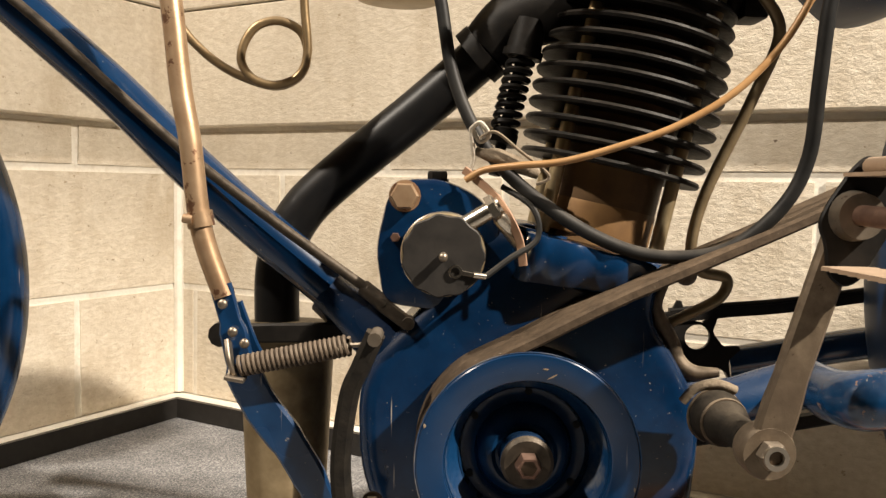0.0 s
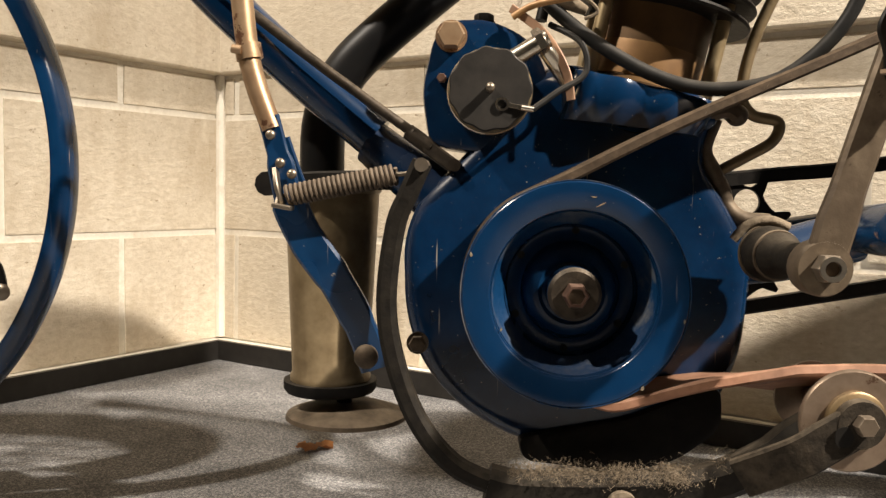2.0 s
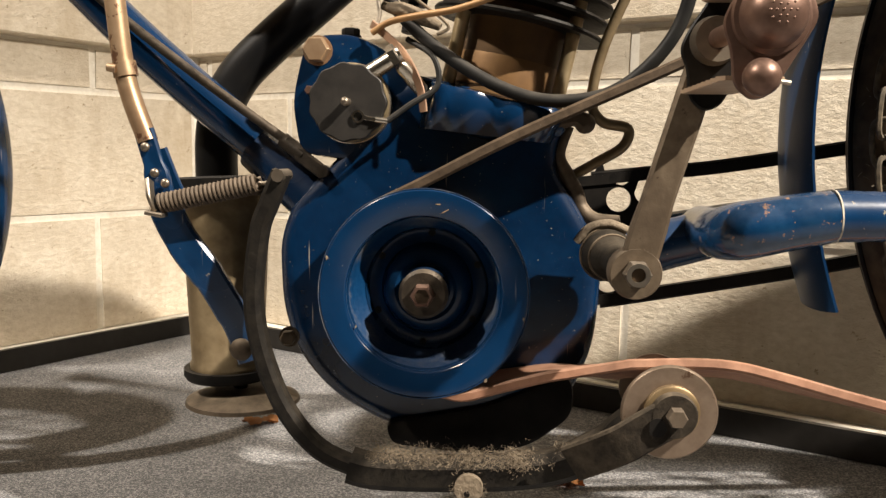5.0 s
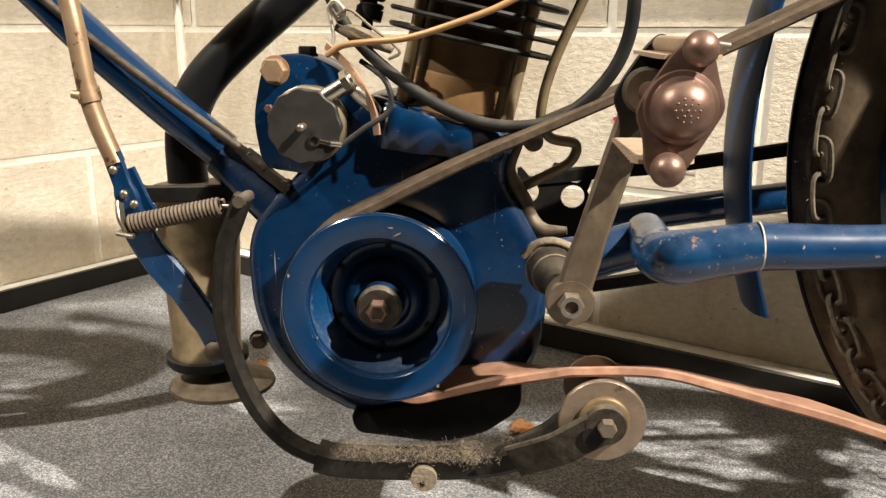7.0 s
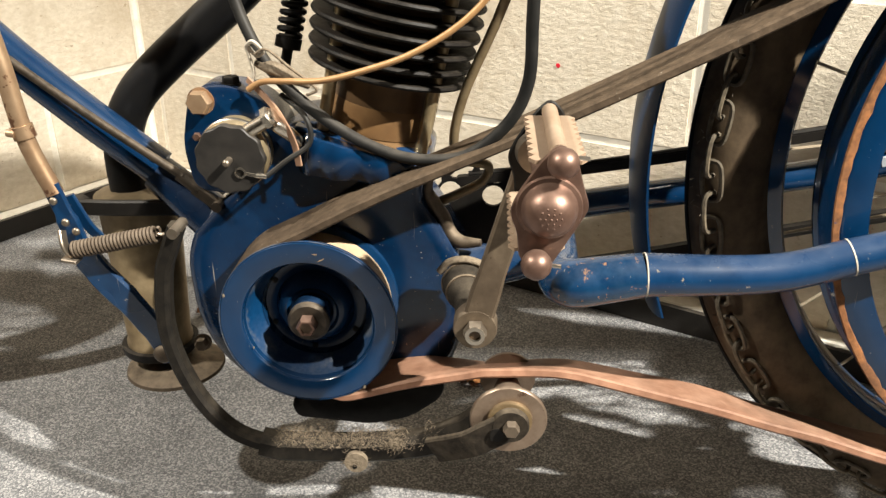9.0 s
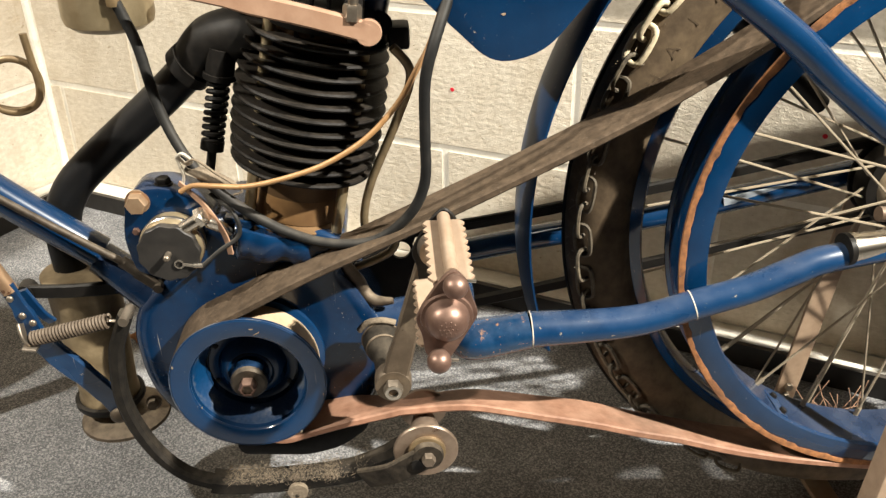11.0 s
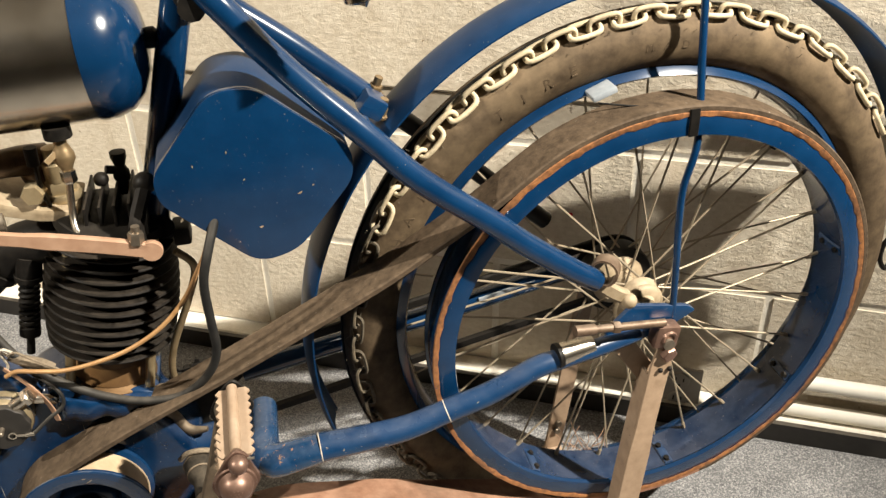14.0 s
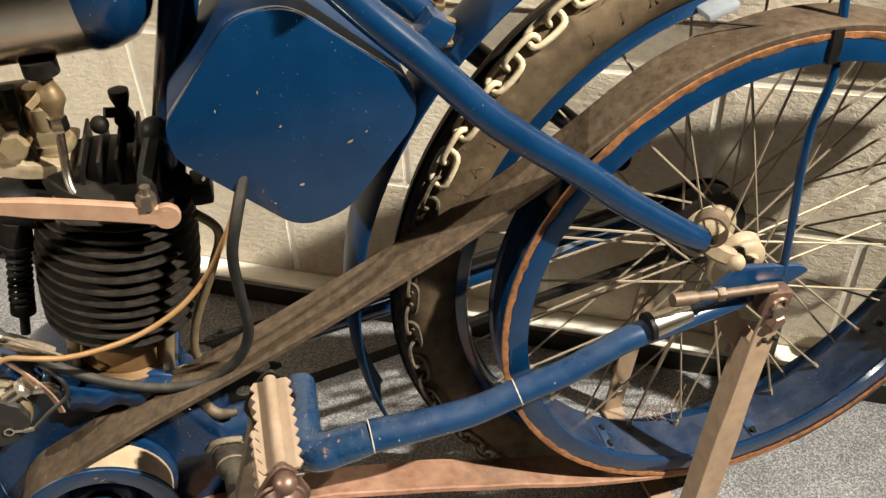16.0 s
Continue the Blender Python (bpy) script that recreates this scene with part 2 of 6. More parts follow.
def carpet_surface(name):
    """Cut pile: a random grey for each tuft, worn and soiled in broad patches."""
    m = bpy.data.materials.new(name)
    m.use_nodes = True
    N, L = m.node_tree.nodes, m.node_tree.links
    bsdf = N["Principled BSDF"]
    co = N.new("ShaderNodeTexCoord")
    tuft = N.new("ShaderNodeTexVoronoi")
    tuft.inputs["Scale"].default_value = 620
    wob = N.new("ShaderNodeTexNoise")
    wob.inputs["Scale"].default_value, wob.inputs["Detail"].default_value = 260, 4.0
    soil = N.new("ShaderNodeTexNoise")
    soil.inputs["Scale"].default_value, soil.inputs["Detail"].default_value, soil.inputs["Roughness"].default_value = 9, 6.0, 0.65
    for n in (tuft, wob, soil):
        L.new(co.outputs["Object"], n.inputs["Vector"])
    sep = N.new("ShaderNodeSeparateColor")
    L.new(tuft.outputs["Color"], sep.inputs[0])
    add = N.new("ShaderNodeMath")
    add.operation = "MULTIPLY_ADD"
    L.new(wob.outputs["Fac"], add.inputs[0])
    add.inputs[1].default_value = 0.9
    L.new(sep.outputs[0], add.inputs[2])
    ramp = N.new("ShaderNodeValToRGB")
    ramp.color_ramp.elements[0].position, ramp.color_ramp.elements[0].color = 0.15, (0.080, 0.081, 0.085, 1)
    ramp.color_ramp.elements[1].position, ramp.color_ramp.elements[1].color = 1.0, (0.36, 0.352, 0.345, 1)
    mid = ramp.color_ramp.elements.new(0.62)
    mid.color = (0.160, 0.159, 0.163, 1)
    half = N.new("ShaderNodeMath")
    half.operation = "MULTIPLY"
    half.inputs[1].default_value = 0.68
    L.new(add.outputs[0], half.inputs[0])
    L.new(half.outputs[0], ramp.inputs["Fac"])
    worn = N.new("ShaderNodeMapRange")
    worn.inputs["From Min"].default_value, worn.inputs["From Max"].default_value, worn.inputs["To Min"].default_value, worn.inputs["To Max"].default_value = 0.3, 0.7, 0.72, 1.2
    L.new(soil.outputs["Fac"], worn.inputs["Value"])
    mul = N.new("ShaderNodeVectorMath")
    mul.operation = "SCALE"
    L.new(ramp.outputs["Color"], mul.inputs[0])
    L.new(worn.outputs["Result"], mul.inputs["Scale"])
    L.new(mul.outputs[0], bsdf.inputs["Base Color"])
    bsdf.inputs["Roughness"].default_value, bsdf.inputs["Specular IOR Level"].default_value = 0.97, 0.1
    bump = N.new("ShaderNodeBump")
    bump.inputs["Strength"].default_value, bump.inputs["Distance"].default_value = 0.35, 0.003
    L.new(add.outputs[0], bump.inputs["Height"])
    L.new(bump.outputs["Normal"], bsdf.inputs["Normal"])
    return m


def block_surface(name):
    """Painted concrete block: lumpy skin with open pits, yellowed stains, a tint of its own for each block."""
    m = bpy.data.materials.new(name)
    m.use_nodes = True
    N, L = m.node_tree.nodes, m.node_tree.links
    bsdf = N["Principled BSDF"]
    co, info = N.new("ShaderNodeTexCoord"), N.new("ShaderNodeObjectInfo")

    def noise_of(s, detail=4.0, rough_=0.6, stretch=(1, 1, 1)):
        mp, n = N.new("ShaderNodeMapping"), N.new("ShaderNodeTexNoise")
        mp.inputs["Scale"].default_value = stretch
        L.new(co.outputs["Object"], mp.inputs["Vector"])
        off = N.new("ShaderNodeVectorMath")
        off.operation = "MULTIPLY_ADD"
        L.new(info.outputs["Random"], off.inputs[0])
        off.inputs[1].default_value = (7.0, 5.0, 3.0)
        L.new(mp.outputs["Vector"], off.inputs[2])
        L.new(off.outputs[0], n.inputs["Vector"])
        n.inputs["Scale"].default_value, n.inputs["Detail"].default_value, n.inputs["Roughness"].default_value = s, detail, rough_
        return n.outputs["Fac"]

    def ramp(fac, a, b, lo=0.0, hi=1.0):
        r = N.new("ShaderNodeMapRange")
        for k, v in zip(("From Min", "From Max", "To Min", "To Max"), (a, b, lo, hi)):
            r.inputs[k].default_value = v
        L.new(fac, r.inputs["Value"])
        return r.outputs["Result"]

    def mix(fac, a, b):
        x = N.new("ShaderNodeMix")
        x.data_type = "RGBA"
        L.new(fac, x.inputs["Factor"])
        for sock, v in ((x.inputs["A"], a), (x.inputs["B"], b)):
            if isinstance(v, tuple):
                sock.default_value = (*v, 1)
            else:
                L.new(v, sock)
        return x.outputs["Result"]

    lumps, grain, pits, holes = noise_of(80, 5.0, 0.62, (1, 1, 1.7)), noise_of(420, 3.0), noise_of(70, 7.0, 0.72, (1, 1, 1.5)), noise_of(28, 6.0, 0.75)
    stain, drift = noise_of(9, 6.0, 0.68, (1, 1, 0.55)), noise_of(3.2, 3.0)
    col = mix(ramp(lumps, 0.35, 0.65), (0.58, 0.508, 0.398), (0.70, 0.632, 0.518))
    col = mix(ramp(stain, 0.50, 0.72, 0.0, 0.62), col, (0.42, 0.335, 0.225))
    streak = noise_of(16, 5.0, 0.6, (1, 1, 0.12))
    col = mix(ramp(streak, 0.54, 0.74, 0.0, 0.42), col, (0.37, 0.28, 0.175))
    col = mix(ramp(drift, 0.40, 0.70, 0.0, 0.30), col, (0.40, 0.345, 0.265))
    col = mix(ramp(info.outputs["Random"], 0.0, 1.0, 0.0, 0.16), col, (0.42, 0.36, 0.28))
    pit = ramp(pits, 0.635, 0.67)
    hole = ramp(holes, 0.70, 0.73)
    col = mix(pit, col, (0.36, 0.29, 0.20))
    col = mix(hole, col, (0.17, 0.13, 0.09))
    L.new(col, bsdf.inputs["Base Color"])
    bsdf.inputs["Roughness"].default_value, bsdf.inputs["Specular IOR Level"].default_value = 0.86, 0.2
    height = N.new("ShaderNodeMath")
    height.operation = "MULTIPLY_ADD"
    L.new(grain, height.inputs[0])
    height.inputs[1].default_value = 0.35
    L.new(lumps, height.inputs[2])
    dig = N.new("ShaderNodeMath")
    dig.operation = "MULTIPLY_ADD"
    L.new(pit, dig.inputs[0])
    dig.inputs[1].default_value = -0.35
    L.new(height.outputs[0], dig.inputs[2])
    bump = N.new("ShaderNodeBump")
    bump.inputs["Strength"].default_value, bump.inputs["Distance"].default_value = 0.55, 0.0045
    L.new(dig.outputs[0], bump.inputs["Height"])
    L.new(bump.outputs["Normal"], bsdf.inputs["Normal"])
    return m


block_mat = block_surface("cream_painted_block")
carpet_mat = carpet_surface("grey_carpet")
ceiling_mat = surface("cream_ceiling", (0.52, 0.48, 0.41), (0.58, 0.54, 0.46), 0.9, 0.0, 10, 0.0)
white_pipe = surface("white_painted_conduit", (0.74, 0.70, 0.62), (0.80, 0.76, 0.68), 0.45, 0.0, 60, 0.05)
soot_brown = surface("dark_bronze_pipe", (0.06, 0.042, 0.028), (0.12, 0.085, 0.055), 0.36, 0.6, 50, 0.1, GREY_DUST, 0.12)
pale_brass = surface("pale_brass", (0.34, 0.265, 0.15), (0.48, 0.385, 0.235), 0.38, 0.7, 60, 0.1, GREY_DUST, 0.25, stain=(0.12, 0.08, 0.04), stain_amount=0.5)
lagging = surface("tan_pulley_leather", (0.40, 0.29, 0.18), (0.52, 0.40, 0.26), 0.7, 0.0, 60, 0.2, stain=(0.06, 0.04, 0.025), stain_amount=0.8)
grey_plastic = surface("grey_outlet_plastic", (0.34, 0.31, 0.26), (0.40, 0.37, 0.32), 0.5, 0.0, 40, 0.03)
strap_mat = surface("tan_strap_paint", (0.32, 0.19, 0.12), (0.42, 0.27, 0.18), 0.42, 0.1, 60, 0.1, stain=(0.17, 0.09, 0.05), stain_amount=0.6)
leaf_mat = surface("dry_brown_leaf", (0.30, 0.13, 0.045), (0.42, 0.20, 0.07), 0.7, 0.0, 160, 0.4)


# ---- mesh helpers ----
def V(*a):
    return Vector(a)


def mesh_object(name, bm, material, smooth=40):
    me = bpy.data.meshes.new(name)
    bmesh.ops.recalc_face_normals(bm, faces=bm.faces)
    bm.to_mesh(me)
    bm.free()
    for mm in material if isinstance(material, (list, tuple)) else (material,):
        me.materials.append(mm)
    me.polygons.foreach_set("use_smooth", [True] * len(me.polygons))
    me.set_sharp_from_angle(angle=radians(smooth))
    return new(name, me)


def part(name, bm, material, parent, label="", smooth=40):
    ob = mesh_object(name, bm, material, smooth)
    ob.parent = parent
    ob.matrix_parent_inverse = parent_inverse(parent)
    if label:
        ob["label"] = label
    return ob


def parent_inverse(p):
    """Undoes the place of a thing's Empty; parts stand at the world's origin already."""
    return Matrix.Translation(-p.location) if p.type == "EMPTY" else Matrix.Identity(4)


def shared(name, me, m, parent, label=""):
    """A piece on shared mesh data, at the world pose m, under parent."""
    ob = new(name, me)
    ob.parent = parent
    ob.matrix_parent_inverse = parent_inverse(parent)
    ob.matrix_basis = m
    if label:
        ob["label"] = label
    return ob


def joined(*bms):
    out = bms[0]
    for b in bms[1:]:
        me = bpy.data.meshes.new("tmp")
        b.to_mesh(me)
        b.free()
        out.from_mesh(me)
        bpy.data.meshes.remove(me)
    return out


def curve_pts(pts, n=8, closed=False):
    """A smooth line through pts (Catmull-Rom)."""
    p = [Vector(q) for q in pts]
    k = len(p)
    out = []
    for i in range(k if closed else k - 1):
        a, b, c, d = (p[(i + j) % k] if closed else p[min(max(i + j, 0), k - 1)] for j in (-1, 0, 1, 2))
        for s in range(n):
            t = s / n
            out.append(0.5 * ((2 * b) + (c - a) * t + (2 * a - 5 * b + 4 * c - d) * t * t + (3 * b - a - 3 * c + d) * t ** 3))
    if not closed:
        out.append(p[-1])
    return out


def sweep(path, profile, up=None, closed=False, twist=None, scale=None, bm=None, mats=None):
    """Carries a closed 2D profile (u, v) along path. up: u's direction, else carried along."""
    bm = bm or bmesh.new()
    k = len(path)
    rings, u = [], None
    for i, q in enumerate(path):
        a, b = (path[(i - 1) % k], path[(i + 1) % k]) if closed else (path[max(i - 1, 0)], path[min(i + 1, k - 1)])
        t = (b - a).normalized()
        if up is not None:
            u = Vector(up)
        elif u is None:
            u = t.orthogonal()
        u = (u - t * u.dot(t)).normalized()
        v = t.cross(u)
        c, s = (math.cos(twist[i]), math.sin(twist[i])) if twist else (1, 0)
        g = scale[i] if scale else 1.0
        rings.append([bm.verts.new(q + g * ((pu * c - pv * s) * u + (pu * s + pv * c) * v)) for pu, pv in profile])
    n = len(profile)
    for i in range(k if closed else k - 1):
        r, w = rings[i], rings[(i + 1) % k]
        for j in range(n):
            f = bm.faces.new((r[j], r[(j + 1) % n], w[(j + 1) % n], w[j]))
            if mats:
                f.material_index = mats[i]
    if not closed:
        bm.faces.new(rings[0])
        bm.faces.new(rings[-1])
    return bm


def ring_profile(r, sides=12):
    return [(r * math.cos(2 * math.pi * i / sides), r * math.sin(2 * math.pi * i / sides)) for i in range(sides)]


def tube(pts, r, sides=12, n=8, closed=False, radii=None):
    path = curve_pts(pts, n, closed)
    scale = None
    if radii:
        scale = [radii[min(i // n, len(radii) - 2)] * (1 - (i % n) / n) + radii[min(i // n + 1, len(radii) - 1)] * ((i % n) / n) if i < len(path) - 1 else radii[-1] for i in range(len(path))]
        return sweep(path, ring_profile(1.0, sides), closed=closed, scale=scale)
    return sweep(path, ring_profile(r, sides), closed=closed)


def rod(a, b, r, sides=10, r2=None):
    path = [Vector(a), Vector(b)]
    return sweep(path, ring_profile(1.0, sides), scale=[r, r if r2 is None else r2])


def bar(pts, w, h, up=(0, 1, 0), n=6, bevel=0.25, twist=None, scale=None, closed=False):
    """A strip of width w along up and thickness h, with eased edges."""
    c = bevel * min(w, h)
    a, b = w / 2, h / 2
    prof = [(a, b - c), (a - c, b), (c - a, b), (-a, b - c), (-a, c - b), (c - a, -b), (a - c, -b), (a, c - b)]
    path = curve_pts(pts, n, closed) if n > 1 else [Vector(p) for p in pts]
    return sweep(path, prof, up, closed, twist, scale)


def lathe(profile, centre, axis=(0, 1, 0), seg=48, closed=False):
    """Turns (radius, height along axis) about the axis."""
    bm = bmesh.new()
    ax = Vector(axis).normalized()
    u = Vector((1, 0, 0)) if abs(ax.x) < 0.9 else Vector((0, 0, 1))
    u = (u - ax * u.dot(ax)).normalized()
    v = ax.cross(u)
    c = Vector(centre)
    rings = []
    for i in range(seg):
        d = u * math.cos(2 * math.pi * i / seg) + v * math.sin(2 * math.pi * i / seg)
        rings.append([bm.verts.new(c + ax * h + d * max(r, 1e-5)) for r, h in profile])
    n = len(profile)
    for i in range(seg):
        a, b = rings[i], rings[(i + 1) % seg]
        for j in range(n if closed else n - 1):
            bm.faces.new((a[j], a[(j + 1) % n], b[(j + 1) % n], b[j]))
    if not closed:
        bmesh.ops.remove_doubles(bm, verts=bm.verts, dist=2e-5)
    return bm


def prism(poly, y0, y1, bevel=0.0, seg=2):
    """A plate of outline poly (x, z) from y0 to y1."""
    bm = bmesh.new()
    face = bm.faces.new([bm.verts.new((x, y0, z)) for x, z in poly])
    ret = bmesh.ops.extrude_face_region(bm, geom=[face])
    bmesh.ops.translate(bm, verts=[g for g in ret["geom"] if isinstance(g, bmesh.types.BMVert)], vec=(0, y1 - y0, 0))
    if bevel:
        bmesh.ops.bevel(bm, geom=[e for e in bm.edges if abs((e.verts[0].co - e.verts[1].co).y) < 1e-6], offset=bevel, segments=seg, affect="EDGES", profile=0.6)
    return bm


def rounded(poly, r, n=5):
    """Rounds the corners of an (x, z) outline."""
    out, k = [], len(poly)
    for i in range(k):
        p, a, b = (Vector(poly[j % k]) for j in (i, i - 1, i + 1))
        rr = min(r, 0.45 * (a - p).length, 0.45 * (b - p).length)
        s, e = p + (a - p).normalized() * rr, p + (b - p).normalized() * rr
        for j in range(n + 1):
            t = j / n
            q = s * (1 - t) ** 2 + p * 2 * t * (1 - t) + e * t * t
            out.append((q.x, q.y))
    return out


def block(centre, size, bevel=0.002, rot=(0, 0, 0)):
    bm = bmesh.new()
    bmesh.ops.create_cube(bm, size=1.0)
    bmesh.ops.scale(bm, vec=size, verts=bm.verts)
    if bevel:
        bmesh.ops.bevel(bm, geom=list(bm.edges), offset=bevel, segments=2, affect="EDGES", profile=0.6)
    bmesh.ops.transform(bm, matrix=pose(*centre, *rot), verts=bm.verts)
    return bm


def ball(centre, r, squash=(1, 1, 1), u=20, v=12):
    bm = bmesh.new()
    bmesh.ops.create_uvsphere(bm, u_segments=u, v_segments=v, radius=r)
    bmesh.ops.transform(bm, matrix=Matrix.Translation(centre) @ Matrix.Diagonal((*squash, 1)), verts=bm.verts)
    return bm


def hexnut(centre, axis, across, h, hole=0.0, washer=0.0):
    """A hexagon nut whose outer face is at centre + h along axis."""
    r = across / math.sqrt(3)
    bm = lathe([(0, 0), (r, 0), (r, h * 0.82), (r * 0.86, h), (hole if hole else 0, h)] + ([(hole, h * 0.3), (0, h * 0.3)] if hole else []), centre, axis, 6)
    if washer:
        bm = joined(bm, lathe([(0, -0.002), (washer, -0.002), (washer, 0.0006), (0, 0.0006)], centre, axis, 20))
    return bm


def coil(a, b, r, wire, turns, per=14, sides=6):
    a, b = Vector(a), Vector(b)
    t = (b - a).normalized()
    u = t.orthogonal().normalized()
    v = t.cross(u)
    pts = [a + (b - a) * (i / (turns * per)) + r * (u * math.cos(2 * math.pi * i / per) + v * math.sin(2 * math.pi * i / per)) for i in range(turns * per + 1)]
    return sweep(pts, ring_profile(wire, sides))


# ---- the room ----
CORNER = V(-0.505, 1.615, 0)
DIR_R, DIR_L = V(1, -0.575, 0).normalized(), V(-0.575, -1, 0).normalized()
LEDGE = 0.055


def sheet(name, pts, z0, z1, material):
    bm = bmesh.new()
    lo, hi = [bm.verts.new((x, y, z0)) for x, y in pts], [bm.verts.new((x, y, z1)) for x, y in pts]
    bm.faces.new(lo), bm.faces.new(hi)
    for i in range(len(pts)):
        j = (i + 1) % len(pts)
        bm.faces.new((lo[i], lo[j], hi[j], hi[i]))
    return mesh_object(name, bm, material)


ROOM = 7.5
PR, PL = CORNER + DIR_R * ROOM, CORNER + DIR_L * ROOM
FAR = CORNER + DIR_R * ROOM + DIR_L * ROOM
floor = tagged(sheet("floor", [(-6, -11), (8, -11), (8, 3), (-6, 3)], -0.1, 0.0, carpet_mat), "grey speckled short pile carpet floor", "floor", kind="structure")
# Unseen ceiling, added; its cream tone bounces fill light down.
ceiling = tagged(sheet("ceiling", [(-6, -11), (8, -11), (8, 3), (-6, 3)], 3.2, 3.3, ceiling_mat), "unseen plain cream ceiling added to bounce light", "ceiling", kind="structure")


def wall(name, a, d, inward, length, material, label, z1=3.2, thick=0.2):
    """A wall along d from a, its inner face through a."""
    b, o = a + d * length, -inward * thick
    pts = [(p.x, p.y) for p in (a, b, b + o, a + o)]
    return tagged(sheet(name, pts, 0.0, z1, material), label, "wall", kind="structure")


IN_R, IN_L = V(-DIR_R.y, DIR_R.x, 0), V(DIR_L.y, -DIR_L.x, 0)
IN_R = IN_R if IN_R.y < 0 else -IN_R
IN_L = IN_L if IN_L.x > 0 else -IN_L
RECESS = 0.0025
wall_r = wall("wall_north", CORNER - IN_R * RECESS - DIR_R * 0.1, DIR_R, IN_R, ROOM + 0.1, mortar_mat, "cream painted concrete block wall with pale mortar joints")
wall_l = wall("wall_west", CORNER - IN_L * RECESS - DIR_L * 0.1, DIR_L, IN_L, ROOM + 0.1, mortar_mat, "cream painted concrete block wall with pale mortar joints")
# Unseen far walls, added to close the room and bounce light.
wall("wall_south", PL, (FAR - PL).normalized(), IN_R * -1, ROOM, ceiling_mat, "unseen plain cream wall closing the room")
wall("wall_east", PR, (FAR - PR).normalized(), IN_L * -1, ROOM, ceiling_mat, "unseen plain cream wall closing the room")

BLOCK_L, JOINT = 0.434, 0.013


def block_mesh(length, height, out, seed):
    rnd = random.Random(seed)
    bm = bmesh.new()
    bmesh.ops.create_cube(bm, size=1.0)
    bmesh.ops.scale(bm, vec=(length - JOINT, 0.03, height - JOINT), verts=bm.verts)
    bmesh.ops.translate(bm, verts=bm.verts, vec=(0, 0.015 - out, 0))
    for v in bm.verts:
        v.co += V(rnd.uniform(-1, 1), 0, rnd.uniform(-1, 1)) * 0.0012
    bmesh.ops.bevel(bm, geom=[e for e in bm.edges if all(v.co.y < 0.0 for v in e.verts)], offset=0.003, segments=1, affect="EDGES")
    me = bpy.data.meshes.new("block")
    bm.to_mesh(me)
    bm.free()
    me.materials.append(block_mat)
    return me


def courses(parent, start, d, inward, joints_by_row, length, sgn):
    """Rows of blocks; the courses above 0.53 m stand proud of those below."""
    rz = math.degrees(math.atan2(d.y, d.x)) + (0 if sgn > 0 else 180)
    z, row = 0.022, 0
    heights = [0.213, 0.218, 0.078, 0.215, 0.215, 0.215, 0.215]
    for h in heights:
        out = 0.0 if row < 3 else 0.022
        first = joints_by_row[row % len(joints_by_row)]
        edges = [0.0, length] if out else [0.0] + [first + BLOCK_L * i for i in range(18) if 0.0 < first + BLOCK_L * i < length] + [length]
        for i, (a, b) in enumerate(zip(edges, edges[1:])):
            wide = 0.009 if out else 0.0
            me = block_mesh(b - a + wide, h + wide, out, row * 50 + i)
            p = start + d * ((a + b) / 2) + V(0, 0, z + h / 2)
            shared("block", me, pose(p.x, p.y, p.z, 0, 0, rz), parent)
        z += h
        row += 1


# ---- the motorcycle ----
bike = new("motorcycle")
bike.location = (0.40, 0.61, 0.0)
tagged(bike, "old blue belt drive motorcycle on its rear stand, dusty and worn", "motorcycle")
YC = 0.612
PUL = V(0.0575, 0.53, 0.255)
HUB = V(0.728, YC, 0.379)

# engine
case_outline = rounded([(1.02 * x, 0.32 + 1.02 * (z - 0.32)) for x, z in [(-0.054, 0.235), (-0.042, 0.200), (-0.016, 0.170), (0.027, 0.147), (0.075, 0.140), (0.123, 0.146), (0.160, 0.172), (0.176, 0.212), (0.179, 0.241), (0.181, 0.281), (0.165, 0.309), (0.147, 0.338), (0.146, 0.353), (0.155, 0.380), (0.105, 0.396), (0.050, 0.408), (0.020, 0.395), (-0.008, 0.352), (-0.024, 0.335), (-0.046, 0.314), (-0.056, 0.285)]], 0.02, 4)
crankcase = part("crankcase", prism(case_outline, 0.577, 0.665, 0.014, 4), blue_dark, bike, "oily blue painted crankcase with dust")
part("boss", lathe([(0.060, 0), (0.058, -0.006), (0.040, -0.010), (0, -0.010)], (PUL.x, 0.588, PUL.z), seg=48), blue_dark, crankcase)
part("sump", prism(rounded([(0.025, 0.150), (0.03, 0.133), (0.10, 0.127), (0.135, 0.136), (0.166, 0.160), (0.164, 0.192), (0.10, 0.165)], 0.012), 0.57, 0.65, 0.004), black_iron, crankcase)
mag_plate = part("timing_plate", prism(rounded([(-0.040, 0.350), (-0.046, 0.388), (-0.038, 0.424), (-0.026, 0.436), (0.000, 0.437), (0.026, 0.425), (0.040, 0.405), (0.040, 0.37), (0.0, 0.345)], 0.012, 4), 0.578, 0.62, 0.004), blue_dark, bike, "blue painted timing cover plate")
base_block = part("cylinder_base", prism(rounded([(0.046, 0.408), (0.060, 0.404), (0.136, 0.389), (0.156, 0.381), (0.153, 0.364), (0.10, 0.360), (0.05, 0.375)], 0.006), 0.570, 0.655, 0.006, 3), blue, bike, "blue painted casting under the cylinder")

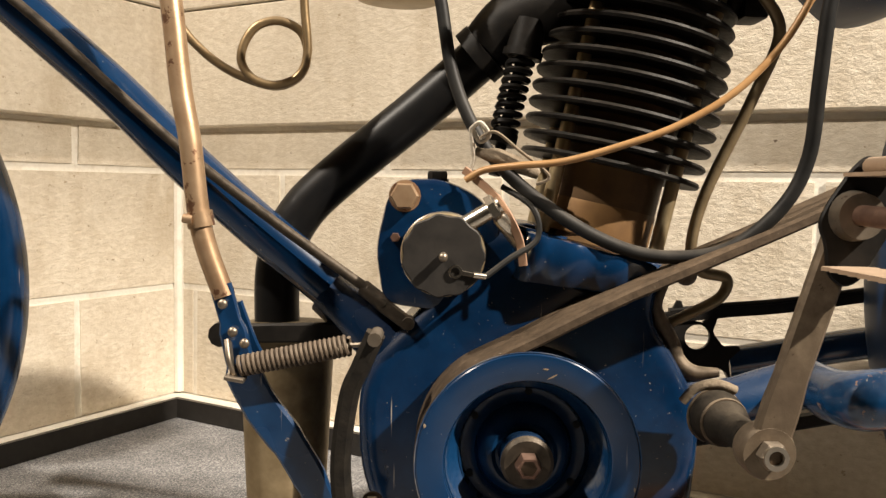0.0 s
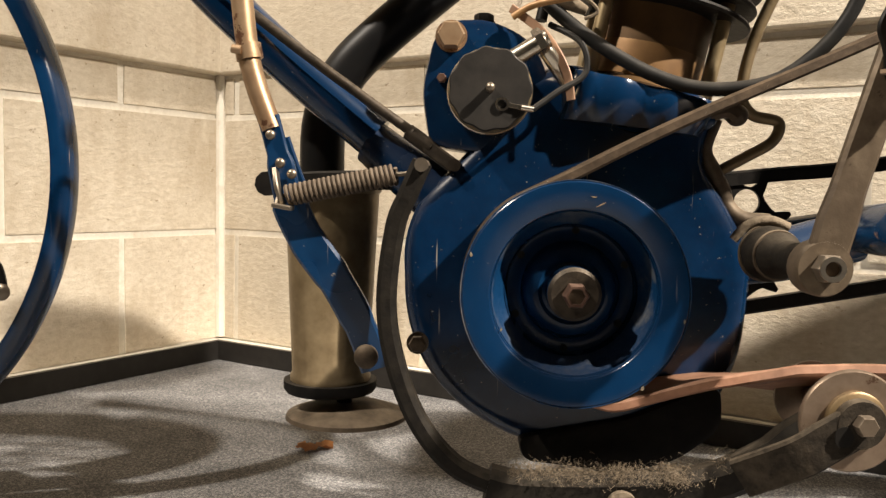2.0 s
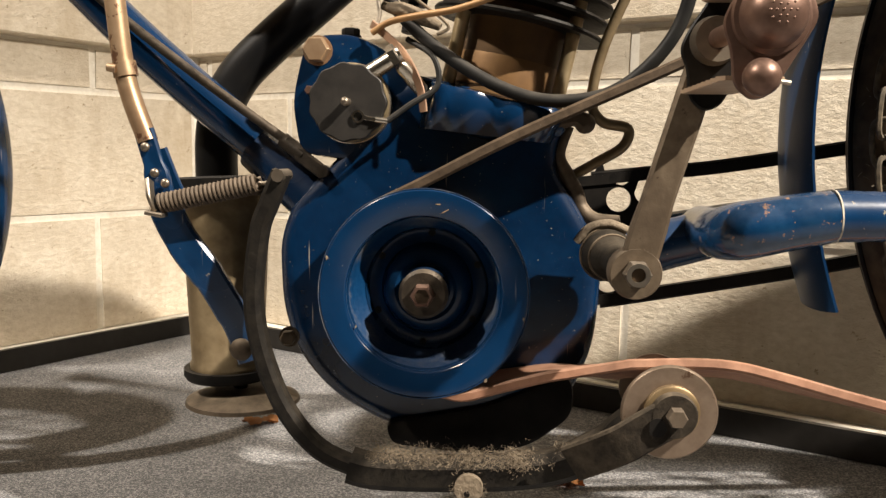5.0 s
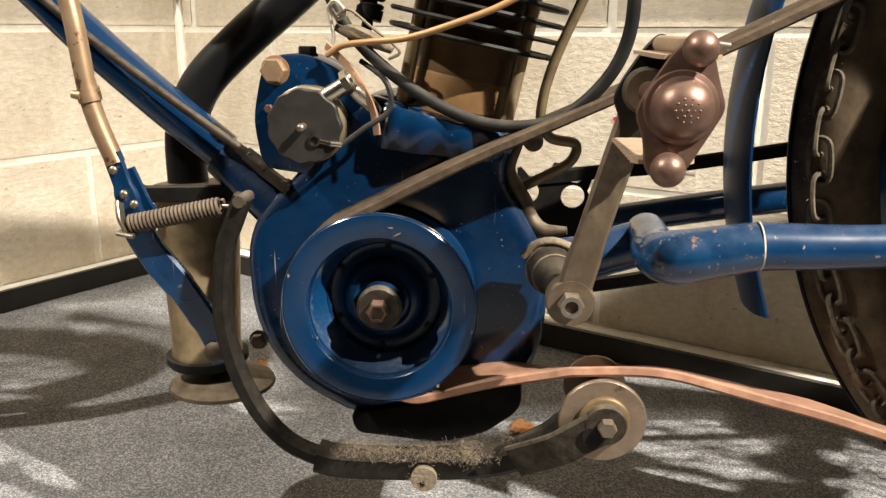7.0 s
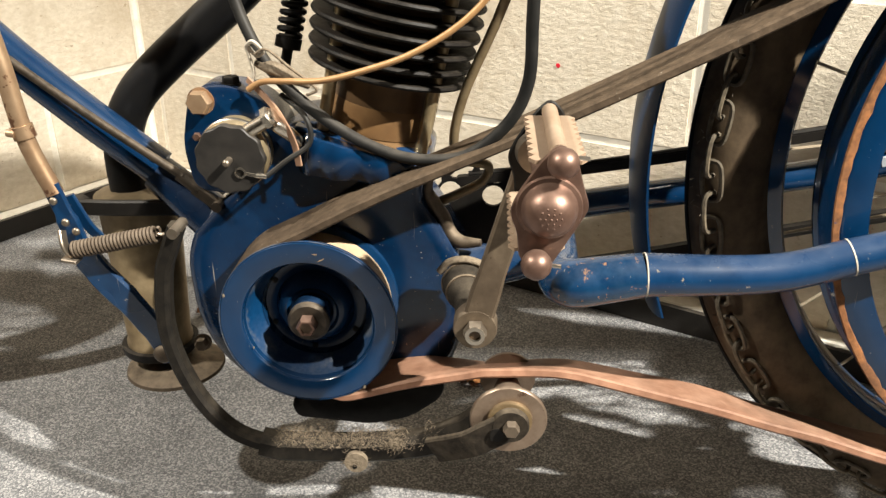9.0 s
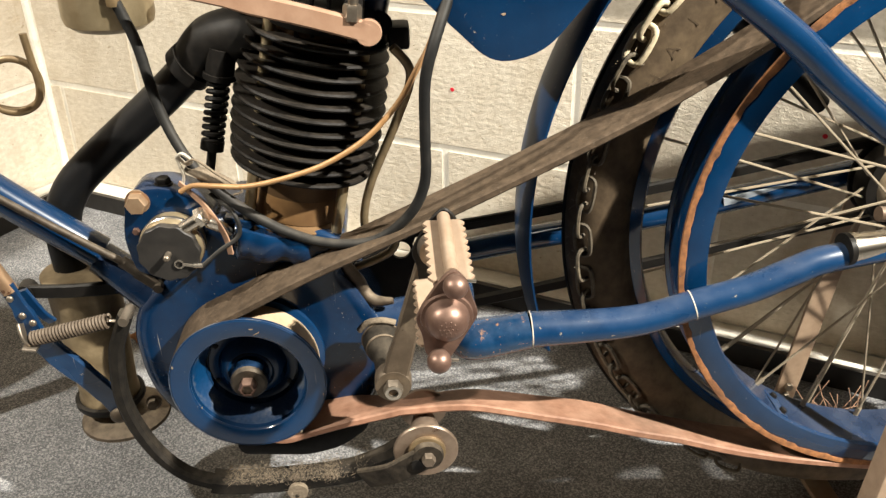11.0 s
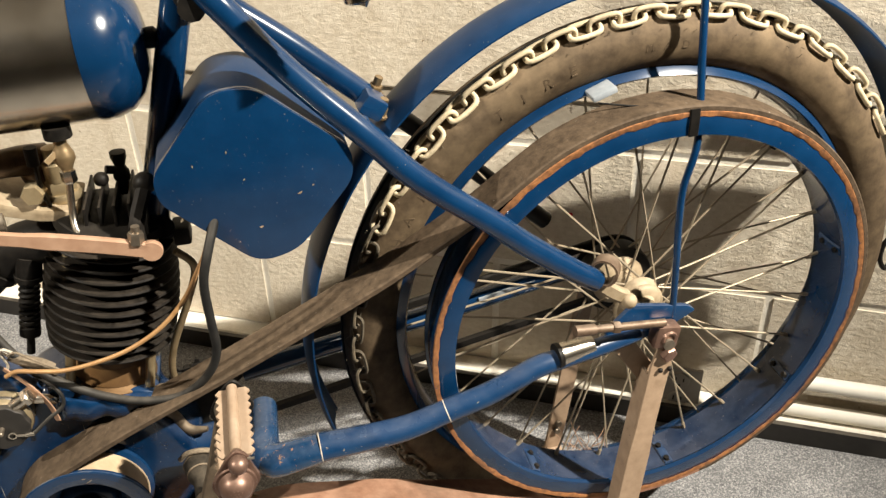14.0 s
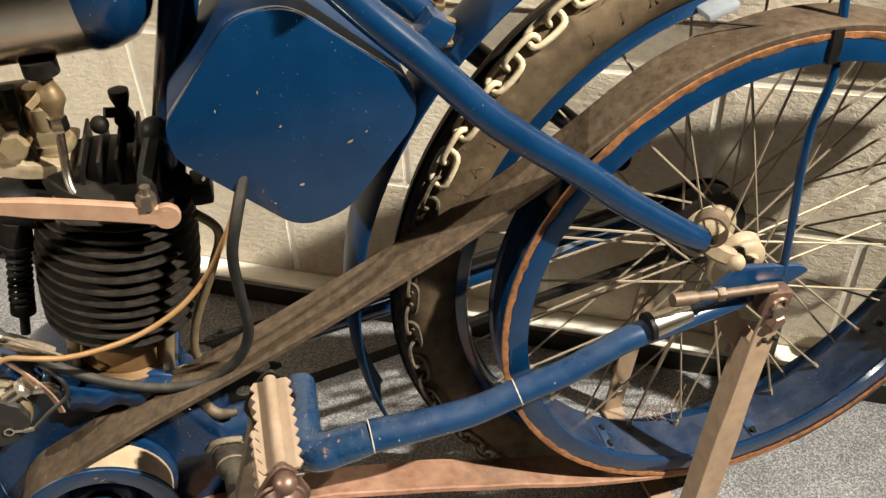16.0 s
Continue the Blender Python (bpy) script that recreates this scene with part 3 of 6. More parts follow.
flute = bmesh.new()
rows_ = []
for i in range(61):
    u = i / 60
    xt, zt = 0.056 + 0.096 * u, 0.4035 - 0.0215 * u
    y = 0.5555 - 0.0022 * math.cos(2 * math.pi * 3.0 * u) + 0.016 * max(0.0, (abs(2 * u - 1) - 0.7) / 0.3) ** 2
    rows_.append([flute.verts.new(q) for q in ((xt, 0.60, zt), (xt, y + 0.008, zt), (xt, y + 0.002, zt - 0.0015), (xt, y, zt - 0.006), (xt - 0.005, y + 0.002, zt - (0.024 - 0.008 * u)), (xt - 0.008, y + 0.008, zt - (0.034 - 0.011 * u)), (xt - 0.008, 0.60, zt - (0.036 - 0.011 * u)))])
for r_, w_ in zip(rows_, rows_[1:]):
    for j in range(7):
        flute.faces.new((r_[j], r_[(j + 1) % 7], w_[(j + 1) % 7], w_[j]))
flute.faces.new(rows_[0]), flute.faces.new(rows_[-1])
part("fluted_face", flute, blue, base_block, "glossy blue casting with shallow flutes")
part("lug", joined(bar([(0.146, 0.577, 0.374), (0.160, 0.577, 0.378), (0.168, 0.577, 0.374)], 0.016, 0.012), ball((0.168, 0.577, 0.374), 0.0075)), grimy_steel, base_block)

part("dusty_lip", tube([(0.158, 0.585, 0.372), (0.151, 0.588, 0.352), (0.156, 0.590, 0.338), (0.164, 0.592, 0.324), (0.168, 0.592, 0.312), (0.178, 0.588, 0.304), (0.196, 0.584, 0.305)], 0.0055, 12, radii=[0.003, 0.0045, 0.006, 0.006, 0.0065, 0.006, 0.003]), grimy_steel, crankcase, "grease and dust caked casting lip")

# contact breaker drum
CB = V(0.001, 0.553, 0.386)
scallop = [(CB.x + (0.0270 + 0.0007 * math.cos(11 * a)) * math.cos(a), CB.z + (0.0270 + 0.0007 * math.cos(11 * a)) * math.sin(a)) for a in [2 * math.pi * i / 132 for i in range(132)]]
drum = part("contact_breaker", lathe([(0, 0.003), (0.0268, 0.003), (0.0280, 0.005), (0.0280, 0.024), (0.0262, 0.026), (0, 0.026)], CB, seg=40), pale_brass, bike, "pale brass contact breaker drum with a grey cap")
part("cap", prism(scallop, CB.y - 0.004, CB.y + 0.0035, 0.0008, 1), slate, drum, "dark grey scalloped cap")
part("rim_ring", lathe([(0.0278, 0.010), (0.0288, 0.011), (0.0288, 0.014), (0.0278, 0.015)], CB, seg=40), nickel, drum, "bright metal band")
part("pin", joined(rod(CB + V(0, -0.012, 0.0), CB + V(0, -0.003, 0), 0.0028), ball(CB + V(0, -0.012, 0), 0.0032, u=10, v=6)), steel, drum)
screw = part("terminal_screw", joined(rod(CB + V(0.014, 0.004, 0.020), CB + V(0.037, 0.002, 0.034), 0.0062, 14), hexnut(CB + V(0.030, 0.003, 0.030), (0.85, -0.05, 0.5), 0.0165, 0.006)), nickel, drum, "bright knurled terminal screw")
part("terminal", joined(lathe([(0.003, 0), (0.0045, 0), (0.0045, 0.0012), (0.003, 0.0012)], CB + V(0.008, -0.006, -0.010), seg=16, closed=True), bar([CB + V(0.012, -0.0055, -0.0105), CB + V(0.020, -0.0055, -0.012)], 0.001, 0.003), rod(CB + V(0.020, -0.0055, -0.012), CB + V(0.028, -0.004, -0.013), 0.0022)), nickel, drum, "bright ring terminal")
part("bolt", hexnut((-0.026, 0.578, 0.4245), (0, -1, 0), 0.017, 0.010, washer=0.011), copper, mag_plate, "copper coloured hexagon bolt")
part("bolt", hexnut((-0.004, 0.59, 0.436), (0, 0, 1), 0.012, 0.006, washer=0.008), black_iron, mag_plate)
part("bolt", hexnut((-0.032, 0.578, 0.396), (0, -1, 0), 0.006, 0.004), bronze, mag_plate)
part("thumb_nut", lathe([(0, 0.03), (0.0055, 0.03), (0.0055, 0.004), (0.0035, 0), (0, 0)], (0.036, 0.556, 0.414), (0.5, 0.5, -0.6), 14), nickel, mag_plate)

# engine pulley
pulley = part("engine_pulley", lathe([(0.0500, 0.046), (0.0530, 0.004), (0.0540, 0.001), (0.0552, 0.0), (0.0712, 0.0), (0.0726, 0.0012), (0.0722, 0.005), (0.0595, 0.008), (0.0585, 0.040), (0.0685, 0.044), (0.069, 0.049), (0.052, 0.049)], PUL + V(0, -0.003, 0), seg=72, closed=True), blue, bike, "blue belt pulley with worn paint")
# Greyed ring paints the pale highlight along the worn rim edge.
part("worn_edge", lathe([(0.0722, 0.0006), (0.0728, 0.0004), (0.0730, 0.0016), (0.0724, 0.0020)], PUL + V(0, -0.003, 0), seg=72, closed=True), worn_grey, pulley, "worn rim edge, its pale highlight put in as grey")
# Dish in a slightly darker blue than the flange.
part("pulley_disc", lathe([(0.0440, 0.028), (0.042, 0.034), (0.037, 0.035), (0.033, 0.033), (0.030, 0.026), (0.026, 0.022), (0.022, 0.021), (0.0195, 0.023), (0.0175, 0.022), (0.017, 0.006), (0.0, 0.006)], PUL + V(0, -0.003, 0), seg=64), dish_blue, pulley, "dished dark blue disc")
part("dish_wall", lathe([(0.0438, 0.029), (0.0490, 0.0225), (0.0527, 0.008), (0.0534, 0.0025), (0.0538, 0.0035), (0.0530, 0.010), (0.0495, 0.026), (0.0438, 0.033)], PUL + V(0, -0.003, 0), seg=72, closed=True), worn_grey, pulley, "inner wall worn to grey metal")
part("pulley_leather", lathe([(0.0590, 0.0085), (0.0645, 0.008), (0.0640, 0.0405), (0.0590, 0.040)], PUL + V(0, -0.003, 0), seg=72, closed=True), lagging, pulley, "tan leather facing, blackened in patches")
for k in range(6):
    a = 2 * math.pi * k / 6 + 0.45
    part("hole", lathe([(0, 0.0), (0.0026, 0.0), (0.0026, 0.002), (0, 0.002)], PUL + V(0.0400 * math.cos(a), 0.0305, 0.0400 * math.sin(a)), seg=10), black_iron, pulley)
part("washer", lathe([(0, 0.0), (0.0150, 0.0), (0.0172, 0.002), (0.0172, 0.005), (0, 0.005)], PUL + V(0, -0.001, 0), seg=32), dark_grease, pulley)
part("shaft_end", rod(PUL + V(0, -0.0095, 0), PUL + V(0, 0.004, 0), 0.0056, 16), soot_brown, pulley)
part("nut", hexnut(PUL + V(0, -0.001, 0), (0, -1, 0), 0.0145, 0.010, 0.0055), bronze, pulley, "tarnished axle nut")

# cylinder with its fins, leaning back
CYL0, CYL1 = V(0.106, YC, 0.385), V(0.150, YC, 0.590)
AX = (CYL1 - CYL0).normalized()
cyl_len = (CYL1 - CYL0).length
barrel = part("cylinder", lathe([(0, 0), (0.047, 0), (0.047, 0.008), (0.040, 0.012), (0.040, cyl_len), (0, cyl_len)], CYL0, AX, 40), burnt, bike, "heat stained iron cylinder barrel")
# Foot of the barrel in a lighter orange than the rest.
part("heat_band", lathe([(0.0395, 0.012), (0.0406, 0.013), (0.0406, 0.034), (0.0395, 0.038)], CYL0, AX, 40, True), orange_tan, barrel, "orange band low on the barrel")
for k in range(11):
    h = 0.062 + k * 0.0118
    r = 0.064 + 0.004 * math.sin(k * 0.35 + 0.2)
    part("fin", lathe([(0.039, h), (r - 0.001, h - 0.0006), (r, h + 0.0012), (r - 0.001, h + 0.003), (0.039, h + 0.0024)], CYL0, AX, 56), fin_iron, barrel)
for sx, sy in ((-1, -1), (1, -1), (-1, 1), (1, 1)):
    o = AX.cross(V(0, 1, 0)) * (0.040 * sx) + V(0, 0.030 * sy, 0)
    part("stud", rod(CYL0 + o + AX * 0.004, CYL0 + o + AX * 0.195, 0.0052), pale_brass, barrel)
head = part("cylinder_head", lathe([(0, 0), (0.052, 0), (0.056, 0.006), (0.054, 0.014), (0.044, 0.020), (0.02, 0.022), (0, 0.022)], CYL0 + AX * 0.190, AX, 40), black_iron, bike, "black cast iron cylinder head")

# exhaust pipe and silencer can
part("exhaust_pipe", tube([(0.075, 0.625, 0.565), (0.047, 0.635, 0.546), (-0.016, 0.642, 0.491), (-0.079, 0.646, 0.439), (-0.110, 0.646, 0.407), (-0.125, 0.646, 0.370), (-0.126, 0.646, 0.318)], 0.0172, 20), black_pipe, bike, "black exhaust pipe")
elbow = part("exhaust_elbow", tube([(0.030, 0.632, 0.533), (0.050, 0.628, 0.552), (0.078, 0.620, 0.560), (0.11, 0.615, 0.555)], 0.023, 22, radii=[0.0205, 0.0235, 0.0235, 0.02]), black_iron, bike, "black cast exhaust elbow")
part("elbow_ring", rod((0.022, 0.634, 0.526), (0.030, 0.632, 0.533), 0.0225, 24), black_iron, elbow)
part("valve_guide", joined(rod((0.060, 0.612, 0.550), (0.055, 0.611, 0.527), 0.0125, 20), rod((0.0555, 0.611, 0.529), (0.0545, 0.611, 0.524), 0.0145, 20)), black_iron, elbow)
part("valve_stem", joined(rod((0.055, 0.611, 0.527), (0.036, 0.600, 0.440), 0.0042, 10), rod((0.0425, 0.603, 0.470), (0.0405, 0.602, 0.462), 0.0105, 16)), black_iron, elbow)
CAN = V(-0.117, 0.640, 0.170)
can = part("silencer", lathe([(0, 0), (0.031, 0), (0.031, 0.006), (0.0295, 0.008), (0.036, 0.146), (0.038, 0.148), (0.038, 0.154), (0.018, 0.157), (0, 0.157)], CAN, (0, 0, 1), 40), can_mat, bike, "tarnished brass silencer can")
part("end_plate", lathe([(0, -0.007), (0.034, -0.007), (0.036, -0.004), (0.036, 0.002), (0, 0.002)], CAN, (0, 0, 1), 40), black_iron, can)
part("valve_stem", rod(CAN + V(0.012, -0.005, -0.025), CAN + V(0.012, -0.005, 0), 0.006), black_iron, can)
part("valve_disc", lathe([(0, 0), (0.020, 0.001), (0.046, -0.008), (0.047, -0.011), (0.02, -0.004), (0, -0.004)], CAN + V(0.014, -0.005, -0.015), (0, 0, 1), 40), grimy_steel, can, "brown mushroom shaped cut-out disc")

part("silencer_clamp", joined(bar([(-0.158, 0.606, 0.322), (-0.11, 0.598, 0.325), (-0.05, 0.600, 0.326), (-0.02, 0.605, 0.322)], 0.006, 0.014), rod((-0.158, 0.600, 0.322), (-0.158, 0.616, 0.322), 0.009)), black_iron, can, "black iron clamp")

# frame tubes
part("down_tube", tube([(-0.396, 0.612, 0.641), (-0.318, 0.612, 0.565), (-0.238, 0.612, 0.496), (-0.186, 0.612, 0.446), (-0.136, 0.612, 0.402), (-0.081, 0.612, 0.357)], 0.0165, 18), blue, bike)
part("lug", rod((-0.083, 0.612, 0.353), (-0.030, 0.60, 0.312), 0.0165, 16, 0.021), blue_dark, bike)
part("control_rod", tube([(-0.363, 0.590, 0.605), (-0.283, 0.590, 0.542), (-0.230, 0.590, 0.495), (-0.179, 0.590, 0.451), (-0.119, 0.588, 0.406), (-0.060, 0.586, 0.365), (-0.051, 0.585, 0.359)], 0.0036, 10), dark_grease, bike)
part("rod_clevis", joined(rod((-0.055, 0.588, 0.360), (-0.038, 0.584, 0.348), 0.0058, 14), bar([(-0.042, 0.582, 0.350), (-0.022, 0.578, 0.336)], 0.005, 0.010), rod((-0.022, 0.572, 0.337), (-0.022, 0.585, 0.337), 0.0045)), dark_grease, bike)
part("seat_tube", tube([(0.262, YC, 0.84), (0.235, YC, 0.745), (0.197, YC, 0.61), (0.185, YC, 0.56)], 0.0145, 16), blue, bike)
part("upper_stay", tube([(0.272, 0.552, 0.812), (0.287, 0.547, 0.794), (0.314, 0.545, 0.759), (0.354, 0.540, 0.7145), (0.398, 0.530, 0.6715), (0.4445, 0.520, 0.6235), (0.515, 0.510, 0.570), (0.5535, 0.510, 0.5365), (0.610, 0.514, 0.492), (0.640, 0.520, 0.470)], 0.0128, 16), blue, bike)
part("seat_stay", tube([(0.262, 0.62, 0.800), (0.289, 0.62, 0.778), (0.346, 0.62, 0.734), (0.412, 0.62, 0.677)], 0.0125, 16), blue, bike)
# Far stay takes the black pipe material, unlike the blue near stays.
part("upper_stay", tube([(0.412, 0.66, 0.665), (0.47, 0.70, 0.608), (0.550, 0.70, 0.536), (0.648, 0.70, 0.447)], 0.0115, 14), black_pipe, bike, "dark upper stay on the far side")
part("saddle_lug", joined(ball((0.262, 0.60, 0.797), 0.018), rod((0.262, 0.60, 0.797), (0.262, 0.545, 0.797), 0.012)), black_iron, bike)
stay = part("lower_stay", tube([(0.318, 0.508, 0.3150), (0.377, 0.508, 0.3160), (0.412, 0.508, 0.3185), (0.437, 0.508, 0.3240), (0.464, 0.508, 0.3325), (0.512, 0.508, 0.3460), (0.546, 0.509, 0.3600), (0.575, 0.511, 0.3705), (0.612, 0.513, 0.3755), (0.655, 0.516, 0.3790), (0.70, 0.52, 0.385)], 0.0155, 18, radii=[0.0166, 0.0150, 0.0145, 0.0140, 0.0137, 0.0132, 0.0130, 0.0128, 0.0120, 0.0105, 0.009]), blue_worn, bike, "bent blue chain stay with chipped paint")
part("stay_elbow", tube([(0.2605, 0.612, 0.298), (0.2590, 0.575, 0.299), (0.2575, 0.538, 0.3005), (0.265, 0.513, 0.3045), (0.292, 0.508, 0.3105), (0.318, 0.508, 0.3150)], 0.0155, 22, 8, radii=[0.0165, 0.0165, 0.0175, 0.0190, 0.0178, 0.0166]), blue_chipped, stay, "elbow with chipped, dusty blue paint")
part("lower_stay", tube([(0.24, 0.70, 0.288), (0.34, 0.70, 0.305), (0.50, 0.70, 0.33), (0.72, 0.69, 0.38)], 0.0135, 14), blue, bike)
for q, d_, r_ in (((0.3185, 0.508, 0.3150), (1, 0, 0.05), 0.0166), ((0.4640, 0.508, 0.3325), (1, 0, 0.30), 0.0138)):
    part("paint_crack", lathe([(r_ - 0.001, -0.0007), (r_ + 0.0002, -0.0005), (r_ + 0.0002, 0.0005), (r_ - 0.001, 0.0007)], q, d_, 28, True), string_mat, bike, "pale crack in the paint")
part("bottom_tube", tube([(0.150, 0.600, 0.272), (0.205, 0.600, 0.278), (0.235, 0.602, 0.286), (0.262, 0.606, 0.293)], 0.0185, 20), blue_worn, bike)

# crank and pedal
bracket = part("bottom_bracket", lathe([(0, 0.0), (0.0165, 0.0), (0.0180, -0.005), (0.0180, -0.011), (0.0150, -0.016), (0.0148, -0.024), (0.0105, -0.030), (0.0105, -0.055), (0, -0.055)], (0.183, 0.555, 0.283), (-0.10, 1, 0.02), 24), grimy_black, bike, "greasy threaded bottom bracket")
for h, r_ in ((-0.003, 0.0186), (-0.019, 0.0158)):
    part("ring", lathe([(r_ - 0.006, h - 0.0016), (r_, h - 0.0014), (r_ + 0.0006, h), (r_, h + 0.0014), (r_ - 0.006, h + 0.0016)], (0.183, 0.555, 0.283), (-0.10, 1, 0.02), 28, True), grimy_steel, bracket)
part("dust_collar", tube([(0.163, 0.556, 0.291), (0.171, 0.553, 0.301), (0.184, 0.551, 0.3045), (0.197, 0.553, 0.300)], 0.0032, 10), lint, bracket, "dust caked collar")
crank = part("crank_arm", bar([(0.1935, 0.487, 0.279), (0.205, 0.486, 0.324), (0.2325, 0.484, 0.420)], 0.008, 0.020, n=4, scale=[1.12] * 4 + [1.0] * 4 + [0.95]), crank_steel, bike, "tarnished flat steel pedal crank")
part("crank_boss", lathe([(0, 0), (0.0155, 0), (0.0165, 0.003), (0.0165, 0.016), (0, 0.016)], (0.1935, 0.482, 0.279), seg=28), crank_steel, crank)
part("crank_nut", hexnut((0.1935, 0.4815, 0.2795), (0, -1, 0), 0.0150, 0.009, 0.0055), steel, crank)
part("shaft_end", rod((0.1935, 0.4745, 0.2795), (0.1935, 0.49, 0.2795), 0.0046, 14), soot_brown, crank)
part("nut_ring", lathe([(0.0045, -0.002), (0.0072, -0.002), (0.0072, 0.002), (0.0045, 0.002)], (0.1935, 0.4735, 0.2795), seg=24, closed=True), nickel, crank)
pedal = part("pedal", rod((0.2325, 0.49, 0.420), (0.2355, 0.372, 0.417), 0.006, 14), bronze, bike, "bronze rat trap pedal with toothed plates")
part("end_cap", joined(lathe([(0, -0.0145), (0.006, -0.0138), (0.0115, -0.0105), (0.0145, -0.0055), (0.0154, -0.0005), (0.0160, 0.0012), (0.0182, 0.0018), (0.0190, 0.0045), (0.0175, 0.0075), (0.008, 0.010), (0, 0.010)], (0.2355, 0.374, 0.4175), seg=32)), bronze, pedal, "domed bronze end cap")
lobes = [(0.2500, 0.446), (0.2535, 0.432), (0.2585, 0.417), (0.2530, 0.407), (0.2380, 0.381), (0.2290, 0.3775), (0.2195, 0.385), (0.2180, 0.402), (0.2130, 0.414), (0.2175, 0.425), (0.2310, 0.446), (0.2405, 0.455)]
for k in range(17):
    r_, n_ = ((0.0, 1), (0.0030, 6), (0.0058, 10))[0 if k == 0 else 1 if k < 7 else 2]
    a = 2 * math.pi * k / n_
    part("stud", ball((0.2355 + r_ * math.cos(a), 0.374 - 0.0142 + 0.13 * r_, 0.4175 + r_ * math.sin(a)), 0.0008, (1, 0.8, 1), 8, 5), bronze, pedal)
for q in ((0.2495, 0.372, 0.4490), (0.2370, 0.369, 0.3865)):
    part("pin", rod(q, (q[0] + 0.006, q[1], q[2] - 0.0008), 0.0012, 8), nickel, pedal)
part("end_plate", prism(rounded(lobes, 0.007, 4), 0.378, 0.3835, 0.0022, 2), bronze, pedal)
for q in ((0.2412, 0.369, 0.4465), (0.2290, 0.366, 0.388)):
    part("knob", ball(q, 0.0088, (1, 1.05, 1)), bronze, pedal)


def toothed_plate(z, x0, y0, y1):
    """A pedal plate with teeth along both of its long edges."""
    n = 9
    pts = []
    for i in range(2 * n + 1):
        y = y0 + (y1 - y0) * i / (2 * n)
        pts.append((x0 - (0.0165 if i % 2 else 0.0130), y))
    for i in range(2 * n, -1, -1):
        y = y0 + (y1 - y0) * i / (2 * n)
        pts.append((x0 + (0.0165 if i % 2 else 0.0130), y))
    bm = bmesh.new()
    f = bm.faces.new([bm.verts.new((x, y, z)) for x, y in pts])
    ret = bmesh.ops.extrude_face_region(bm, geom=[f])
    bmesh.ops.translate(bm, verts=[g for g in ret["geom"] if isinstance(g, bmesh.types.BMVert)], vec=(0, 0, 0.0022))
    return bm


part("toothed_plate", toothed_plate(0.441, 0.2398, 0.384, 0.478), tan_steel, pedal, "serrated tread plate")
part("toothed_plate", toothed_plate(0.388, 0.2300, 0.384, 0.478), tan_steel, pedal, "serrated tread plate")
part("spindle_sleeve", rod((0.2398, 0.385, 0.447), (0.2398, 0.475, 0.447), 0.0052, 12), tan_steel, pedal)
part("inner_plate", prism(rounded(lobes, 0.007, 4), 0.478, 0.4815, 0.001, 1), black_iron, pedal)
part("inner_cup", lathe([(0.006, -0.012), (0.013, -0.012), (0.015, 0.0), (0.006, 0.0)], (0.2330, 0.480, 0.419), seg=24), steel, pedal)

# idler on its arm
IDL = V(0.221, 0.500, 0.1865)
idler = part("idler_pulley", lathe([(0, 0.0), (0.0300, 0.0), (0.0312, 0.0015), (0.0312, 0.003), (0.0170, 0.006), (0.0170, 0.024), (0.0080, 0.060), (0.0240, 0.063), (0.0240, 0.066), (0, 0.066)], IDL, seg=48), disc_metal, bike, "round steel belt idler pulley")
part("idler_cap", lathe([(0, -0.004), (0.0165, -0.004), (0.0178, -0.003), (0.0180, 0.001), (0, 0.001)], IDL + V(0.001, 0, 0.001), seg=32), brass, idler)
part("nut", hexnut(IDL + V(0.002, -0.010, 0.001), (0, -1, 0), 0.0115, 0.007), soot_steel, idler)

# tension lever: curved bar, dusty foot bar and idler arm
tension = part("tension_lever", bar([(-0.041, 0.532, 0.337), (-0.050, 0.533, 0.316), (-0.058, 0.535, 0.295), (-0.063, 0.536, 0.248), (-0.057, 0.537, 0.208), (-0.041, 0.538, 0.168), (-0.017, 0.538, 0.140), (0.012, 0.538, 0.127)], 0.016, 0.0125, n=6), grimy_black, bike, "curved grimy black iron belt tension lever")
part("foot_bar", bar([(0.005, 0.540, 0.128), (0.03, 0.540, 0.124), (0.10, 0.540, 0.126), (0.150, 0.540, 0.133), (0.185, 0.535, 0.152), (0.200, 0.528, 0.168), (0.221, 0.520, 0.184)], 0.022, 0.024, n=5), grimy_black, tension, "grimy black bar covered with dust fluff")
part("idler_arm", joined(bar([(0.160, 0.512, 0.146), (0.188, 0.497, 0.164), (0.205, 0.494, 0.176), (0.222, 0.493, 0.187)], 0.006, 0.026), lathe([(0, -0.003), (0.0140, -0.003), (0.0150, -0.001), (0.0150, 0.003), (0, 0.003)], (0.2225, 0.493, 0.187), seg=28)), dusty_arm, tension, "dust covered idler arm")
part("slot", prism(rounded([(0.2065, 0.1745), (0.2150, 0.1735), (0.2180, 0.1800), (0.2140, 0.1870), (0.2065, 0.1850)], 0.005, 3), 0.4885, 0.4895), black_iron, tension)
part("pivot_lug", lathe([(0, 0), (0.010, 0), (0.010, 0.010), (0, 0.010)], (0.091, 0.524, 0.120), seg=20), lint, tension, "fluffy dusty lug with a hole")
part("pivot_hole", lathe([(0, 0), (0.0022, 0), (0.0022, 0.001), (0, 0.001)], (0.090, 0.5232, 0.1165), seg=10), black_iron, tension)
part("pivot_bolt", hexnut((-0.044, 0.560, 0.216), (0, -1, 0), 0.010, 0.007, washer=0.0075), grimy_steel, tension)
rnd = random.Random(4)
fluff = bmesh.new()
